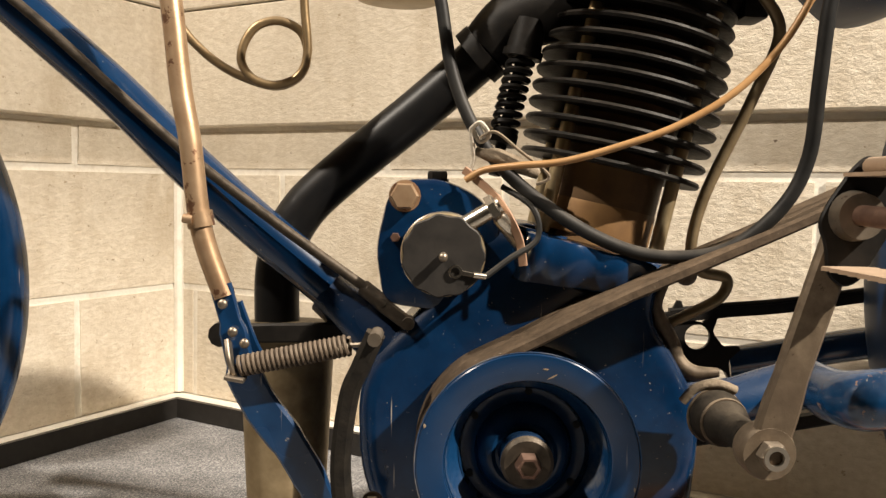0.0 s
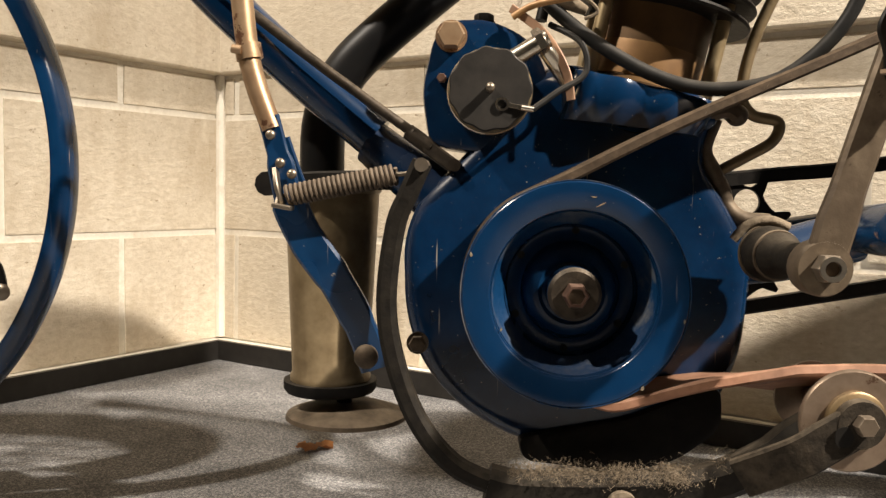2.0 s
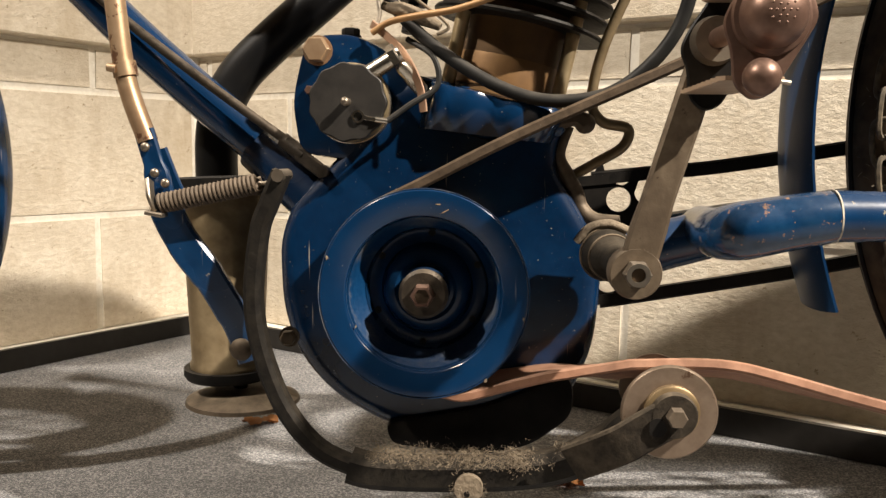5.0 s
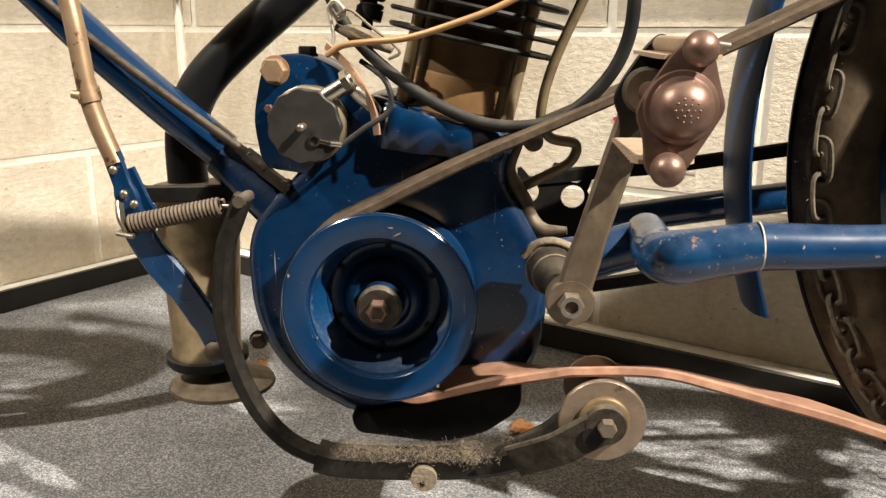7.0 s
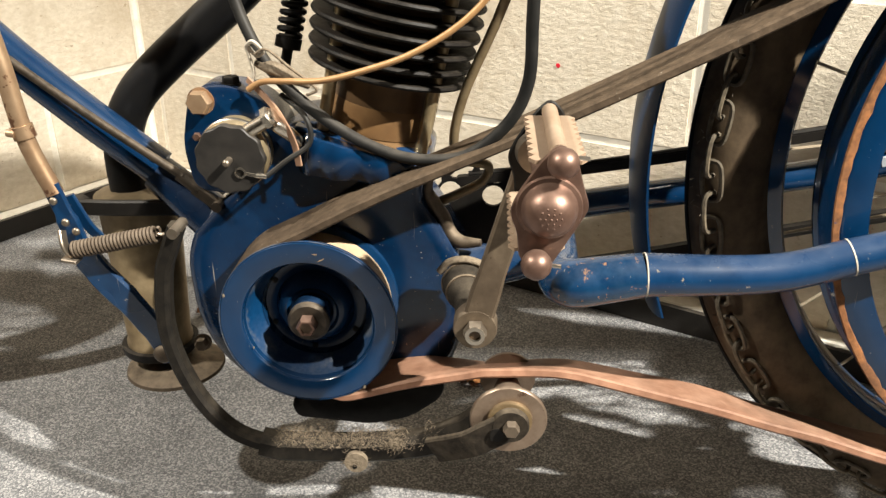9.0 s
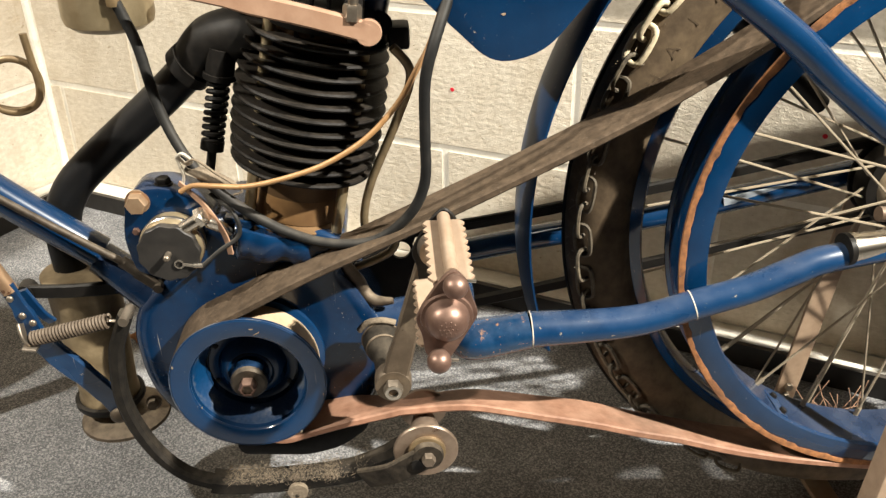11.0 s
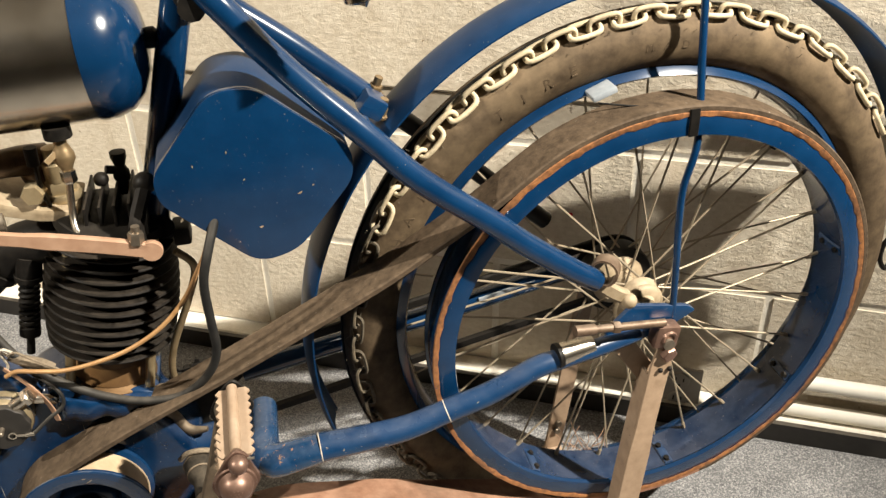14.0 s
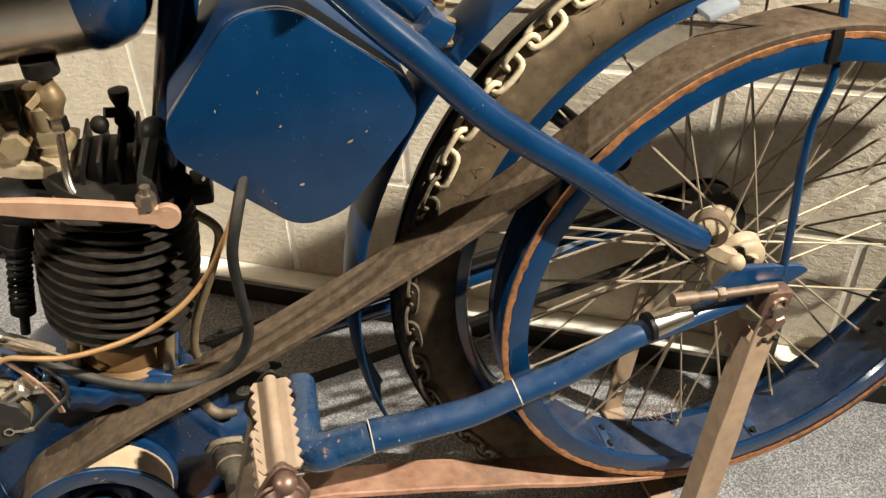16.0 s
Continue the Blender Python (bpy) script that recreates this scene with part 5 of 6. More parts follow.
# tank end
TANK = V(0.166, 0.620, 0.7528)
tank_axis = V(1, 0, 0.035).normalized()
tank = part("fuel_tank", lathe([(0, -0.624), (0.066, -0.624), (0.068, -0.614), (0.068, -0.02), (0.0675, 0.001), (0, 0.001)], TANK, tank_axis, 56), tank_nickel, bike, "nickel plated cylindrical fuel tank")
part("tank_end", lathe([(0.0686, -0.004), (0.0690, 0.0), (0.0678, 0.011), (0.062, 0.026), (0.049, 0.038), (0.030, 0.046), (0.012, 0.0495), (0, 0.050)], TANK, tank_axis, 56), blue, tank, "glossy blue domed tank end")
part("tank_boss", lathe([(0, 0.046), (0.010, 0.046), (0.010, 0.056), (0.006, 0.060), (0, 0.060)], TANK, tank_axis, 20), black_iron, tank)

# fuel tap and pipe under the tank
tap = part("fuel_tap", lathe([(0, 0), (0.0115, 0), (0.0115, -0.006), (0.0060, -0.008), (0.0060, -0.014), (0.0075, -0.018), (0.0098, -0.024), (0.0102, -0.029), (0.0065, -0.036), (0.0052, -0.040), (0, -0.040)], (0.124, 0.585, 0.689), (0, 0, 1), 24), brass, bike, "tarnished brass fuel tap")
part("tap_flange", lathe([(0, 0.004), (0.0125, 0.004), (0.0125, -0.007), (0, -0.007)], (0.124, 0.585, 0.689), (0, 0, 1), 24), black_iron, tap)
part("union_nut", hexnut((0.1235, 0.585, 0.648), (0, 0, -1), 0.0125, 0.012), nickel, tap, "bright union nut")
part("tap_lever", bar([(0.119, 0.580, 0.668), (0.110, 0.574, 0.662)], 0.003, 0.006), brass, tap)
part("fuel_pipe", tube([(0.1235, 0.585, 0.642), (0.121, 0.584, 0.625), (0.119, 0.580, 0.605), (0.120, 0.572, 0.592), (0.127, 0.564, 0.583)], 0.0034, 12), nickel, tap, "bright bent fuel pipe")

# carburettor: float bowl, body, intake pipe and unions
carb = part("carburettor", lathe([(0, 0), (0.030, 0.001), (0.037, 0.006), (0.0385, 0.012), (0.0385, 0.046), (0.0405, 0.047), (0.0405, 0.051), (0.030, 0.056), (0, 0.058)], (-0.036, 0.632, 0.566), (0.03, 0, 1), 44), pale_brass, bike, "dull brass carburettor float bowl")
part("bowl_union", lathe([(0, 0), (0.006, 0), (0.006, 0.010), (0.0045, 0.014), (0, 0.014)], (-0.018, 0.594, 0.592), (0, 0, 1), 14), brass, carb)
part("intake_pipe", tube([(-0.075, 0.632, 0.628), (-0.04, 0.628, 0.634), (0.0, 0.622, 0.640), (0.045, 0.622, 0.645), (0.075, 0.628, 0.645), (0.095, 0.640, 0.640)], 0.0135, 18, radii=[0.0125, 0.0125, 0.0125, 0.0128, 0.0150, 0.0155]), soot_brown, carb, "dark bronze intake pipe")
part("pipe_collar", lathe([(0.0125, 0), (0.0155, 0.0005), (0.0158, 0.008), (0.0135, 0.010), (0.0125, 0.010)], (0.040, 0.622, 0.6445), (1, 0, 0.05), 28), soot_brown, carb)
part("elbow", ball((0.088, 0.640, 0.627), 0.019, (1.05, 1, 1.0)), soot_brown, carb)
part("inlet_flange", prism(rounded([(0.040, 0.617), (0.052, 0.606), (0.085, 0.595), (0.118, 0.590), (0.122, 0.600), (0.090, 0.607), (0.060, 0.617), (0.046, 0.625)], 0.004), 0.592, 0.66, 0.002), hub_cream, carb, "dull cream oval inlet flange")
part("hex_union", hexnut((0.086, 0.607, 0.622), (0, -1, 0.15), 0.019, 0.020), pale_brass, carb, "pale brass hexagon union")
part("valve_cap", joined(hexnut((0.106, 0.622, 0.612), (0, 0, 1), 0.025, 0.012), lathe([(0, 0), (0.0120, 0), (0.0120, 0.018), (0.0085, 0.022), (0.0085, 0.034), (0, 0.036)], (0.106, 0.622, 0.624), (0, 0, 1), 24), lathe([(0, 0), (0.017, 0), (0.018, 0.004), (0.0165, 0.008), (0, 0.008)], (0.106, 0.622, 0.604), (0, 0, 1), 28)), pale_brass, carb, "pale brass valve cap")
part("clamp_band", bar([(0.094, 0.605, 0.655), (0.093, 0.600, 0.630), (0.096, 0.604, 0.606)], 0.010, 0.003), black_iron, carb)
part("pinch_screw", rod((0.092, 0.602, 0.650), (0.093, 0.602, 0.668), 0.006, 10), black_iron, carb)
plug = part("spark_plug", joined(hexnut((0.040, 0.565, 0.612), (1, 0.05, 0), 0.017, 0.010), rod((0.050, 0.566, 0.612), (0.062, 0.568, 0.612), 0.0085, 14)), steel, bike, "spark plug with a white insulator")
part("insulator", lathe([(0, 0), (0.0058, 0), (0.0062, 0.004), (0.0050, 0.012), (0.0040, 0.024), (0.002, 0.028), (0, 0.028)], (0.040, 0.565, 0.612), (-1, -0.05, -0.02), 18), string_mat, plug, "white porcelain insulator")

tickler = part("tickler", rod((-0.052, 0.585, 0.622), (-0.050, 0.583, 0.632), 0.006, 12), brass, carb)
part("knob", ball((-0.0545, 0.580, 0.6445), 0.0115), red_knob, tickler, "glossy orange red knob")

# cylinder head fittings
for k in range(5):
    x = 0.128 + 0.0135 * k
    part("head_fin", prism(rounded([(x - 0.0016, 0.566), (x + 0.0016, 0.566), (x + 0.004, 0.612), (x + 0.0012, 0.612)], 0.001, 2), 0.572, 0.650, 0.0006), fin_iron, head)
part("rocker_knob", lathe([(0, 0), (0.006, 0), (0.006, 0.012), (0.0085, 0.018), (0.0080, 0.024), (0.0050, 0.030), (0.0080, 0.040), (0.0080, 0.045), (0, 0.046)], (0.162, 0.632, 0.596), (0.03, 0, 1), 20), black_iron, head)
part("rocker_arm", rod((0.162, 0.632, 0.621), (0.149, 0.628, 0.625), 0.0045, 10), black_iron, head)
part("oiler_ball", ball((0.144, 0.622, 0.618), 0.0075), black_iron, head)
part("frame_lug", joined(bar([(0.178, 0.545, 0.570), (0.178, 0.547, 0.600), (0.188, 0.570, 0.625)], 0.014, 0.014), ball((0.190, 0.575, 0.630), 0.011)), black_iron, head, "dark engine hanger lug")
part("oil_cup", rod((0.196, 0.606, 0.560), (0.196, 0.590, 0.572), 0.011, 16), black_iron, head)
part("side_lug", block((0.212, 0.600, 0.560), (0.018, 0.03, 0.02), 0.004), black_iron, head)

# saddle spring and seat clamp
part("saddle_spring", coil((0.394, 0.475, 0.806), (0.394, 0.475, 0.87), 0.0095, 0.0042, 5), nickel, bike, "bright coil spring below the saddle")
saddle = part("saddle", lathe([(0, 0.040), (0.030, 0.040), (0.075, 0.030), (0.098, 0.008), (0.100, -0.012), (0.094, -0.014), (0.090, 0.004), (0.070, 0.020), (0, 0.028)], (0, 0, 0), (0, 0, 1), 36), hose, bike, "dark leather sprung saddle")
for v in saddle.data.vertices:
    x_, y_, z_ = v.co
    nose = min(1.0, max(0.0, (x_ + 0.10) / 0.17))
    v.co = V(0.385 + 1.75 * x_, 0.612 + y_ * (0.22 + 0.78 * nose * nose * (3 - 2 * nose)), 0.955 + z_ + 0.45 * (x_ + 0.02))
part("saddle_frame", joined(tube([(0.22, 0.60, 0.872), (0.30, 0.585, 0.895), (0.42, 0.50, 0.935), (0.50, 0.50, 0.985)], 0.006, 8), tube([(0.22, 0.624, 0.872), (0.30, 0.639, 0.895), (0.42, 0.724, 0.935), (0.50, 0.724, 0.985)], 0.006, 8), rod((0.26, 0.612, 0.797), (0.262, 0.612, 0.90), 0.012)), black_iron, saddle)
clamp = part("seat_clamp", joined(block((0.417, 0.612, 0.672), (0.026, 0.05, 0.022), 0.005, (0, 35, 0)), rod((0.405, 0.60, 0.660), (0.405, 0.57, 0.660), 0.007)), blue_worn, bike, "blue seat stay clamp")
for q in ((0.424, 0.626, 0.676), (0.424, 0.600, 0.662)):
    part("clamp_bolt", joined(hexnut(q, (0.35, -0.2, 1), 0.0135, 0.008, washer=0.010), rod(Vector(q), Vector(q) + V(0.006, -0.003, 0.016), 0.0045)), brass, clamp, "brass clamp bolt")

# cables and pipes round the engine
part("oil_hose", tube([(-0.018, 0.594, 0.600), (-0.011, 0.593, 0.580), (-0.004, 0.590, 0.559), (0.005, 0.585, 0.509), (0.021, 0.577, 0.470), (0.044, 0.569, 0.440), (0.082, 0.561, 0.411), (0.119, 0.556, 0.393), (0.151, 0.550, 0.388), (0.185, 0.542, 0.395), (0.214, 0.535, 0.421), (0.228, 0.530, 0.453), (0.229, 0.522, 0.498), (0.230, 0.515, 0.544), (0.238, 0.516, 0.575), (0.252, 0.535, 0.608)], 0.0046, 12), hose, bike, "grey rubber oil hose")
part("fuel_line", tube([(0.015, 0.570, 0.436), (0.028, 0.566, 0.443), (0.050, 0.556, 0.446), (0.078, 0.546, 0.449), (0.112, 0.537, 0.459), (0.146, 0.532, 0.472), (0.180, 0.530, 0.493), (0.207, 0.530, 0.521), (0.224, 0.528, 0.550), (0.236, 0.530, 0.572), (0.248, 0.536, 0.606)], 0.0024, 10), amber, bike, "amber coloured fuel line")
part("breather_pipe", tube([(0.206, 0.560, 0.560), (0.220, 0.565, 0.536), (0.207, 0.575, 0.493), (0.181, 0.582, 0.431), (0.173, 0.585, 0.392), (0.181, 0.588, 0.376), (0.200, 0.590, 0.371), (0.197, 0.590, 0.358), (0.180, 0.592, 0.347), (0.162, 0.600, 0.336)], 0.0040, 10), can_mat, bike, "bent metal breather pipe")
part("earth_wire", tube([(0.029, 0.549, 0.373), (0.045, 0.553, 0.385), (0.063, 0.557, 0.398), (0.060, 0.560, 0.418), (0.04, 0.572, 0.432)], 0.0021, 8), hose, bike)
part("strap_wire", bar([(0.054, 0.555, 0.380), (0.050, 0.557, 0.400), (0.036, 0.563, 0.424), (0.014, 0.574, 0.443)], 0.0016, 0.0058, up=(0.3, 1, 0.3)), strap_mat, bike, "flat tan leather strip")
tie = part("string_tie", tube([(0.018, 0.566, 0.47), (0.024, 0.563, 0.474), (0.03, 0.566, 0.466), (0.024, 0.570, 0.462), (0.018, 0.566, 0.47), (0.02, 0.572, 0.45), (0.016, 0.574, 0.44)], 0.0016, 6), string_mat, bike, "white string tied round the hose")
part("string_end", tube([(0.024, 0.566, 0.464), (0.034, 0.563, 0.468), (0.050, 0.561, 0.456), (0.066, 0.560, 0.444), (0.070, 0.561, 0.438), (0.062, 0.563, 0.434)], 0.0012, 6), lint, tie)
part("cloth_wrap", tube([(0.022, 0.574, 0.456), (0.036, 0.571, 0.452), (0.052, 0.569, 0.446), (0.064, 0.568, 0.440)], 0.0055, 10, radii=[0.003, 0.006, 0.0055, 0.003]), lint, tie, "grubby cloth wrap")
part("primer_tube", tube([(-0.189, 0.611, 0.542), (-0.181, 0.611, 0.532), (-0.165, 0.611, 0.518), (-0.145, 0.611, 0.507), (-0.121, 0.613, 0.501), (-0.104, 0.613, 0.509), (-0.099, 0.613, 0.525), (-0.104, 0.613, 0.540), (-0.119, 0.612, 0.547), (-0.134, 0.610, 0.543), (-0.143, 0.609, 0.531), (-0.145, 0.608, 0.517), (-0.136, 0.607, 0.505), (-0.120, 0.607, 0.501), (-0.104, 0.607, 0.508), (-0.098, 0.607, 0.524), (-0.100, 0.607, 0.553), (-0.101, 0.607, 0.569)], 0.0032, 10), brass, bike, "coiled brass priming tube")
part("valve_spring", coil((0.0545, 0.611, 0.525), (0.0420, 0.603, 0.470), 0.0085, 0.0023, 9), black_iron, bike, "black valve spring")

# chain drive on the far side
def holed_plate(outer, holes, y0, y1):
    """A plate with round holes, from loops of (x, z)."""
    bm = bmesh.new()
    for lp in [outer] + holes:
        vs = [bm.verts.new((x, y0, z)) for x, z in lp]
        for i in range(len(vs)):
            bm.edges.new((vs[i], vs[(i + 1) % len(vs)]))
    bmesh.ops.triangle_fill(bm, edges=bm.edges[:], use_beauty=True)
    ret = bmesh.ops.extrude_face_region(bm, geom=bm.faces[:])
    bmesh.ops.translate(bm, verts=[g for g in ret["geom"] if isinstance(g, bmesh.types.BMVert)], vec=(0, y1 - y0, 0))
    return bm


SPR = V(0.183, 0.670, 0.283)
teeth = []
for i in range(12):
    for da, r in ((-0.34, 0.0500), (-0.20, 0.0515), (-0.11, 0.0575), (-0.05, 0.0618), (0.05, 0.0618), (0.11, 0.0575), (0.20, 0.0515), (0.34, 0.0500)):
        a = radians(53) + 2 * math.pi * (i + da) / 12
        teeth.append((SPR.x + r * math.cos(a), SPR.z + r * math.sin(a)))
sp_holes = [[(SPR.x + 0.0395 * math.cos(h) + 0.0102 * math.cos(b), SPR.z + 0.0395 * math.sin(h) + 0.0102 * math.sin(b)) for b in [2 * math.pi * j / 20 for j in range(20)]] for h in [radians(55) + 2 * math.pi * i / 6 for i in range(6)]]
part("sprocket", holed_plate(teeth, sp_holes, SPR.y - 0.002, SPR.y + 0.002), black_iron, bike, "black toothed sprocket with round holes")
lk = holed_plate([(0.0128 * (1 if math.cos(a) > 0 else -1) * 0.5 + 0.0052 * math.cos(a), 0.0052 * math.sin(a) * (0.75 + 0.25 * abs(math.cos(a)))) for a in [2 * math.pi * (j + 0.5) / 20 for j in range(20)]], [], -0.004, 0.004)
chain_me = bpy.data.meshes.new("link")
bmesh.ops.recalc_face_normals(lk, faces=lk.faces)
lk.to_mesh(chain_me)
lk.free()
chain_me.materials.append(black_iron)


def drive_chain(pts, label, side):
    path = curve_pts(pts, 24)
    ob = part("drive_chain", bar(path, 0.007, 0.0082, n=1), black_iron, bike, label)
    run = [0.0]
    for a, b in zip(path, path[1:]):
        run.append(run[-1] + (b - a).length)
    d, i = 0.0, 0
    while d < run[-1]:
        while i < len(run) - 2 and run[i + 1] < d:
            i += 1
        t = (path[i + 1] - path[i]).normalized()
        p = path[i] + t * (d - run[i])
        shared("link", chain_me, pose(p.x, p.y, p.z + 0.0032 * side, 0, -math.degrees(math.atan2(t.z, t.x)), 0), ob)
        d += 0.0127
    return ob


drive_chain([(0.183, 0.670, 0.334), (0.227, 0.670, 0.339), (0.304, 0.670, 0.348), (0.50, 0.670, 0.382), (0.716, 0.670, 0.424)], "greasy black roller chain", -1)
drive_chain([(0.193, 0.670, 0.228), (0.231, 0.670, 0.2345), (0.352, 0.670, 0.257), (0.50, 0.670, 0.288), (0.716, 0.670, 0.330)], "greasy black roller chain", 1)
part("rear_sprocket", lathe([(0.018, -0.002), (0.049, -0.002), (0.050, 0.0), (0.049, 0.002), (0.018, 0.002)], (HUB.x, 0.670, HUB.z), seg=44, closed=True), black_iron, bike, "dark rear chain sprocket")
part("brake_drum", lathe([(0, 0.026), (0.046, 0.026), (0.048, 0.030), (0.048, 0.050), (0, 0.052)], HUB, seg=40), black_iron, bike, "black hub brake drum")

# copper strap over the engine
strap = part("engine_strap", bar([(-0.13, 0.535, 0.642), (-0.0636, 0.535, 0.635), (0.017, 0.535, 0.6225), (0.0998, 0.535, 0.603), (0.150, 0.535, 0.590), (0.188, 0.535, 0.5785)], 0.007, 0.0165, n=4, scale=[0.52] * 4 + [0.64] * 4 + [0.82] * 4 + [1.0] * 9), strap_mat, bike, "tan painted engine mounting strap")
part("strap_tip", lathe([(0, -0.0034), (0.0098, -0.0034), (0.0105, -0.002), (0.0105, 0.002), (0.0098, 0.0034), (0, 0.0034)], (0.188, 0.535, 0.5785), seg=24), strap_mat, strap)
part("strap_nut", joined(hexnut((0.176, 0.536, 0.588), (0.1, 0, 1), 0.013, 0.012), rod((0.1775, 0.536, 0.598), (0.178, 0.536, 0.606), 0.004)), steel, strap)

# front mudguard
FW = V(-0.688, 0.765, 0.333)
fpts = [V(FW.x + 0.308 * math.cos(radians(a)), FW.y, FW.z + 0.308 * math.sin(radians(a))) for a in range(95, -86, -6)]
fprof = [(-0.0155, -0.014), (-0.0170, -0.013), (-0.0165, -0.007), (-0.0130, -0.002), (-0.0055, 0.002), (0.0055, 0.002), (0.0130, -0.002), (0.0165, -0.007), (0.0170, -0.013), (0.0155, -0.014)]
fprof = fprof + [(u * 0.93, v - 0.0015) for u, v in reversed(fprof)]
guard = part("front_mudguard", sweep(curve_pts(fpts, 2), fprof, (0, 1, 0)), blue, bike, "blue valanced front mudguard")
# Unseen front wheel, undersized, added only for its shadow on the floor.
front = part("front_wheel", lathe([(0.155, -0.020), (0.161, -0.022), (0.166, -0.018), (0.163, 0), (0.166, 0.018), (0.161, 0.022), (0.155, 0.020), (0.152, 0)], FW, seg=72, closed=True), blue, bike, "unseen undersized front wheel added to cast a floor shadow")
part("tyre", lathe([(0.192 + 0.030 * math.cos(a), 0.028 * math.sin(a)) for a in [2 * math.pi * i / 16 for i in range(16)]], FW, seg=72, closed=True), rubber, front, "tyre of the unseen front wheel")
part("hub", lathe([(0, -0.035), (0.022, -0.035), (0.024, -0.028), (0.014, -0.020), (0.014, 0.020), (0.024, 0.028), (0.022, 0.035), (0, 0.035)], FW, seg=28), hub_cream, front)
for k in range(28):
    a0, side = 2 * math.pi * k / 28, -1 if k % 2 else 1
    lead = 0.8 if (k // 2) % 2 else -0.8
    shared("spoke", spoke_me, along(FW + V(0.022 * math.cos(a0 + lead), 0.030 * side, 0.022 * math.sin(a0 + lead)), FW + V(0.155 * math.cos(a0), 0, 0.155 * math.sin(a0)), 0.0014), front)
part("guard_bolt", ball((-0.435, 0.738, 0.220), 0.008, (1, 0.6, 1), 12, 8), steel, guard)
part("guard_bracket", bar([(-0.52, 0.742, 0.262), (-0.452, 0.742, 0.250), (-0.437, 0.740, 0.220)], 0.006, 0.014), black_iron, guard)
part("guard_stay", tube([(-0.70, 0.752, 0.236), (-0.55, 0.748, 0.232), (-0.442, 0.744, 0.228)], 0.007, 12), blue_worn, guard, "blue mudguard stay")


# raised lettering on the tyre wall
def tyre_word(word, mid, r, size):
    """Letters stand on the tyre's near side, their tops away from the hub."""
    pitch = 5.1 * size / 0.017
    for i, ch in enumerate(word):
        cu = bpy.data.curves.new("letter", "FONT")
        cu.body, cu.size, cu.extrude, cu.align_x = ch, size, 0.0005, "CENTER"
        ob = bpy.data.objects.new("letter", cu)
        me = bpy.data.meshes.new_from_object(ob)
        bpy.data.objects.remove(ob)
        me.materials.clear()
        me.materials.append(rubber)
        a = radians(mid - (i - (len(word) - 1) / 2) * pitch)
        rad_, tan_ = V(math.cos(a), 0, math.sin(a)), V(math.sin(a), 0, -math.cos(a))
        nrm = V(0, -1, 0)
        m = Matrix((tan_, rad_, nrm)).transposed().to_4x4()
        m.translation = V(HUB.x, HUB.y - 0.0299, HUB.z) + rad_ * r
        shared("letter", me, m, tyre)


tyre_word("TIRE", 116.0, 0.322, 0.017)
tyre_word("CHAIN", 150.0, 0.322, 0.017)
tyre_word("MADE", 88.0, 0.324, 0.012)


# ---- things on the floor ----
def dry_leaf(x, y, size, turn, seed):
    rnd = random.Random(seed)
    bm = bmesh.new()
    n = 14
    mid = [bm.verts.new((size * (i / n - 0.5), 0, 0.004 + 0.004 * math.sin(i / n * 5))) for i in range(n + 1)]
    for s in (-1, 1):
        edge = [bm.verts.new((size * (i / n - 0.5) + rnd.uniform(-1, 1) * 0.003, s * size * 0.36 * math.sin(math.pi * i / n) ** 0.7 * (0.75 + 0.4 * (i % 3 == 0)) + s * 0.0008, 0.003 + 0.006 * math.sin(i / n * 4 + s) ** 2)) for i in range(n + 1)]
        for i in range(n):
            bm.faces.new((mid[i], mid[i + 1], edge[i + 1], edge[i]))
    ext = bmesh.ops.solidify(bm, geom=bm.faces[:], thickness=0.0008)
    low = min(v.co.z for v in bm.verts)
    bmesh.ops.translate(bm, verts=bm.verts, vec=(0, 0, -low))
    ob = mesh_object("dry_leaf", bm, leaf_mat)
    ob.matrix_world = pose(x, y, 0.0005, 0, 0, turn)
    return tagged(ob, "curled dry brown leaf lying on the carpet", "leaf", "dry leaves on the floor")


dry_leaf(-0.198, 1.003, 0.045, 20, 1)
dry_leaf(0.180, 0.847, 0.05, -25, 2)

# pale ledge at the foot of the walls, black baseboards on its front, conduits along it
INNER = CORNER + (IN_R + IN_L) * LEDGE
for nm, c0, d, inn in (("ledge", CORNER, DIR_R, IN_R), ("ledge_west", CORNER, DIR_L, IN_L)):
    e0, e1 = c0 + d * ROOM, INNER + d * (ROOM - LEDGE)
    tagged(sheet(nm, [(p.x, p.y) for p in (c0, e0, e1, INNER)], 0.0005, 0.026, mortar_mat), "pale rendered ledge at the foot of the block wall", "ledge", kind="structure")
    lip = INNER - inn * 0.006
    tagged(mesh_object(nm.replace("ledge", "trim_ledge"), bar([(lip.x, lip.y, 0.031), tuple(INNER - inn * 0.006 + d * (ROOM - 0.1) + V(0, 0, 0.031))], 0.012, 0.010, up=(0, 0, 1), n=1), mortar_mat), "pale rounded lip along the ledge", "trim", kind="structure")
for nm, d, inn in (("baseboard", DIR_R, IN_R), ("baseboard_west", DIR_L, IN_L)):
    pts = [(p.x, p.y) for p in (INNER + inn * 0.001, INNER + d * (ROOM - 0.1) + inn * 0.001, INNER + d * (ROOM - 0.1) + inn * 0.010, INNER + (IN_R + IN_L) * 0.010)]
    tagged(sheet(nm, pts, 0.001, 0.036, base_mat), "black vinyl baseboard along the block wall", "baseboard", kind="structure")
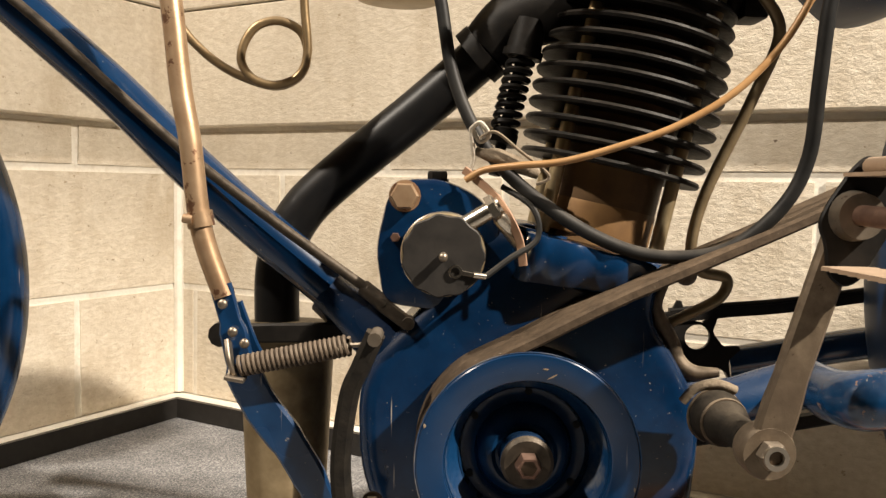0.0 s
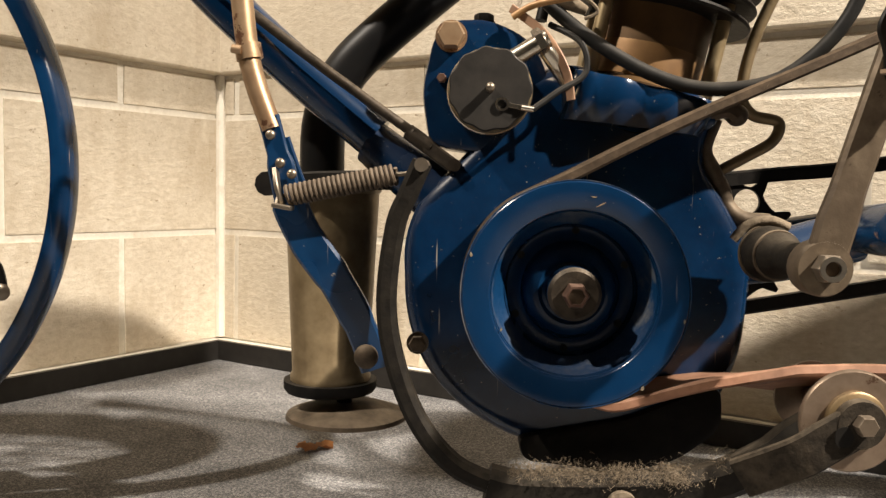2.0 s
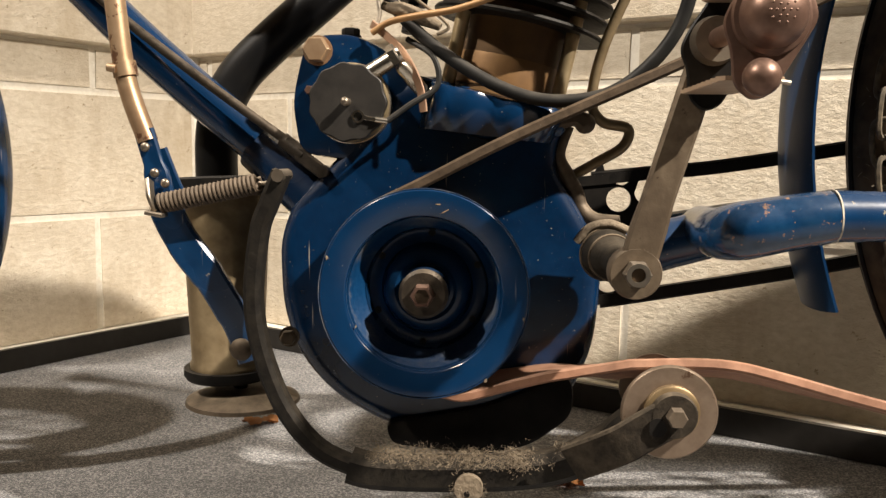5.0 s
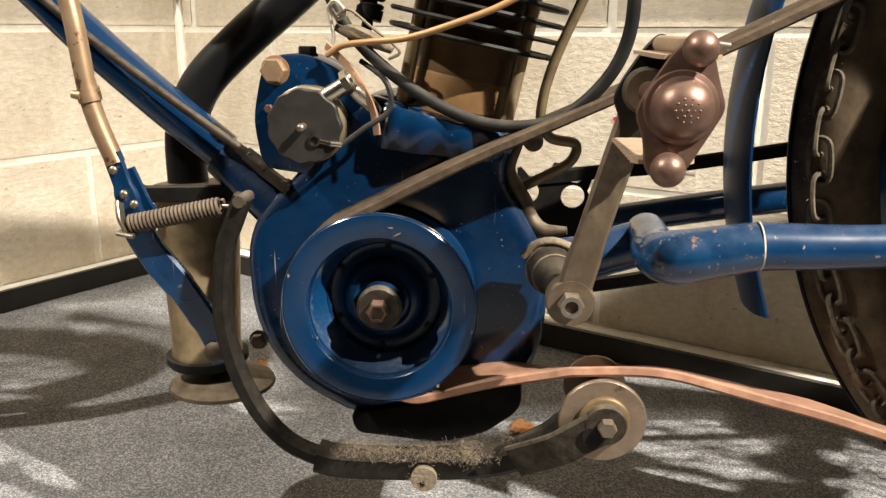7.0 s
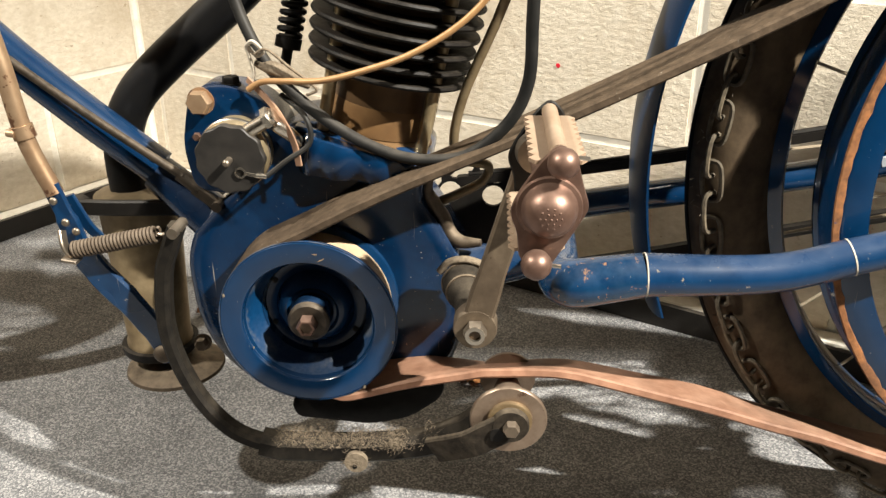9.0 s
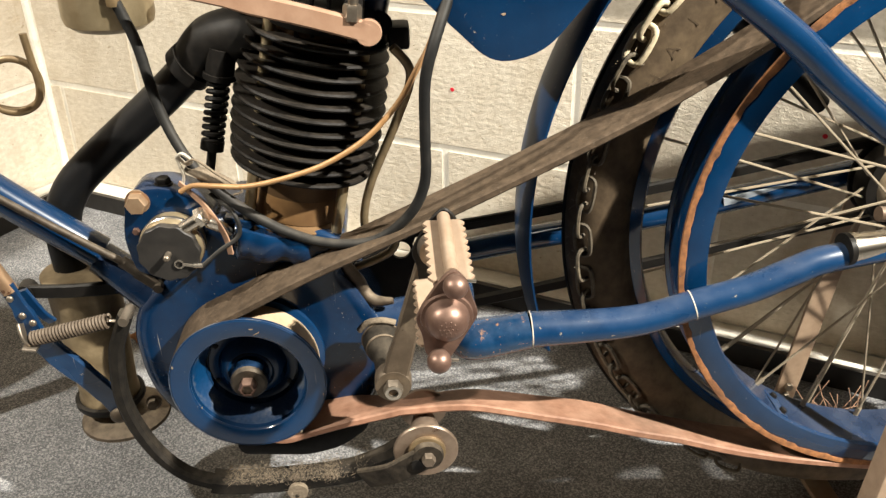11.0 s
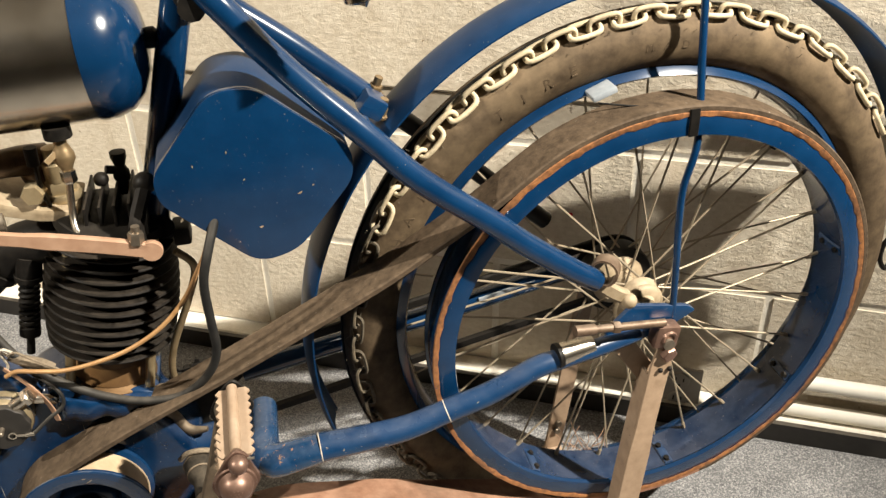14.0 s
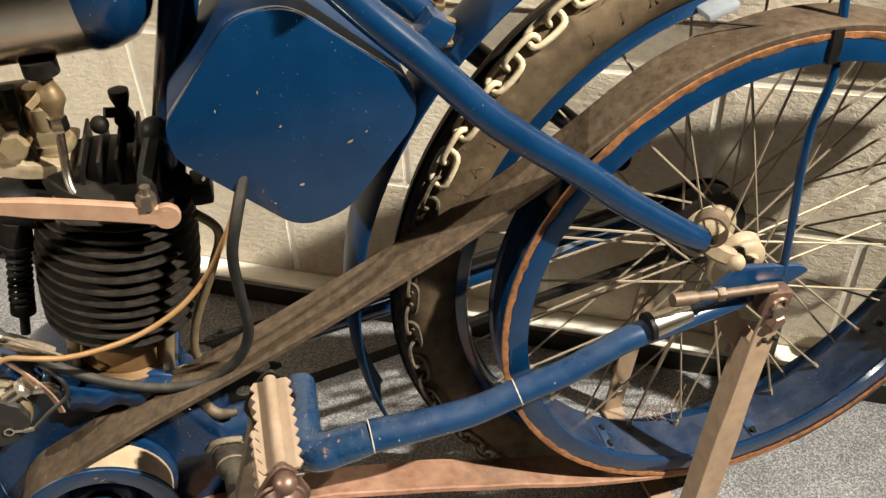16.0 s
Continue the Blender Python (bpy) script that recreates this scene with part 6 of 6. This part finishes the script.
for z in (0.0395, 0.0955):
    a, b = CORNER + DIR_R * 1.78 + IN_R * 0.024, CORNER + DIR_R * 4.5 + IN_R * 0.024
    tagged(mesh_object("conduit", rod((a.x, a.y, z), (b.x, b.y, z), 0.0125, 14), white_pipe), "white painted conduit pipe along the wall", "pipe", "wall conduits", kind="structure")

# outlet low on the wall behind the wheel
o = CORNER + DIR_R * 1.663 + IN_R * 0.045
rz_ = math.degrees(math.atan2(DIR_R.y, DIR_R.x))
plate = block((0, 0, 0), (0.070, 0.006, 0.085), 0.003)
outlet = tagged(mesh_object("wall_outlet", plate, grey_plastic), "grey double socket outlet low on the block wall", "outlet")
outlet.matrix_world = pose(o.x, o.y, 0.062, 0, 0, rz_)
for dz in (-0.019, 0.019):
    f = mesh_object("socket", lathe([(0, -0.006), (0.0150, -0.006), (0.0165, -0.003), (0.0165, 0.0), (0, 0.0)], (0, 0, dz), seg=24), grey_plastic)
    f.parent = outlet
    for x, w in ((-0.006, 0.009), (0.006, 0.007)):
        g = mesh_object("slot", block((x, -0.0062, dz + 0.003), (0.002, 0.001, w), 0), black_iron)
        g.parent = f
    g = mesh_object("slot", lathe([(0, -0.0066), (0.0024, -0.0066), (0.0024, -0.005), (0, -0.005)], (0, 0, dz - 0.008), seg=10), black_iron)
    g.parent = f

# mortar bead in the corner
tagged(mesh_object("trim", rod((CORNER.x + 0.002, CORNER.y - 0.004, 0.030), (CORNER.x + 0.002, CORNER.y - 0.004, 2.6), 0.010, 8), mortar_mat), "pale mortar bead in the wall corner", "trim", kind="structure")

# red stickers on the block wall
for along_wall, up_wall in ((0.925, 0.334), (1.464, 0.339)):
    o = CORNER + DIR_R * along_wall + IN_R * 0.0006
    sticker = tagged(mesh_object("sticker", lathe([(0, -0.0006), (0.0031, -0.0006), (0.0034, 0.0), (0, 0.0)], (0, 0, 0), (0, 1, 0), 14), red_mat), "small round red sticker on the block wall", "sticker", "stickers on the wall")
    sticker.matrix_world = pose(o.x, o.y, up_wall, 0, 0, rz_)

# wall blocks
courses(wall_r, CORNER, DIR_R, IN_R, [0.043, 0.257, 0.043, 0.257], 4.6, 1)
courses(wall_l, CORNER, DIR_L, IN_L, [0.224, 0.436, 0.224, 0.436], 3.0, -1)
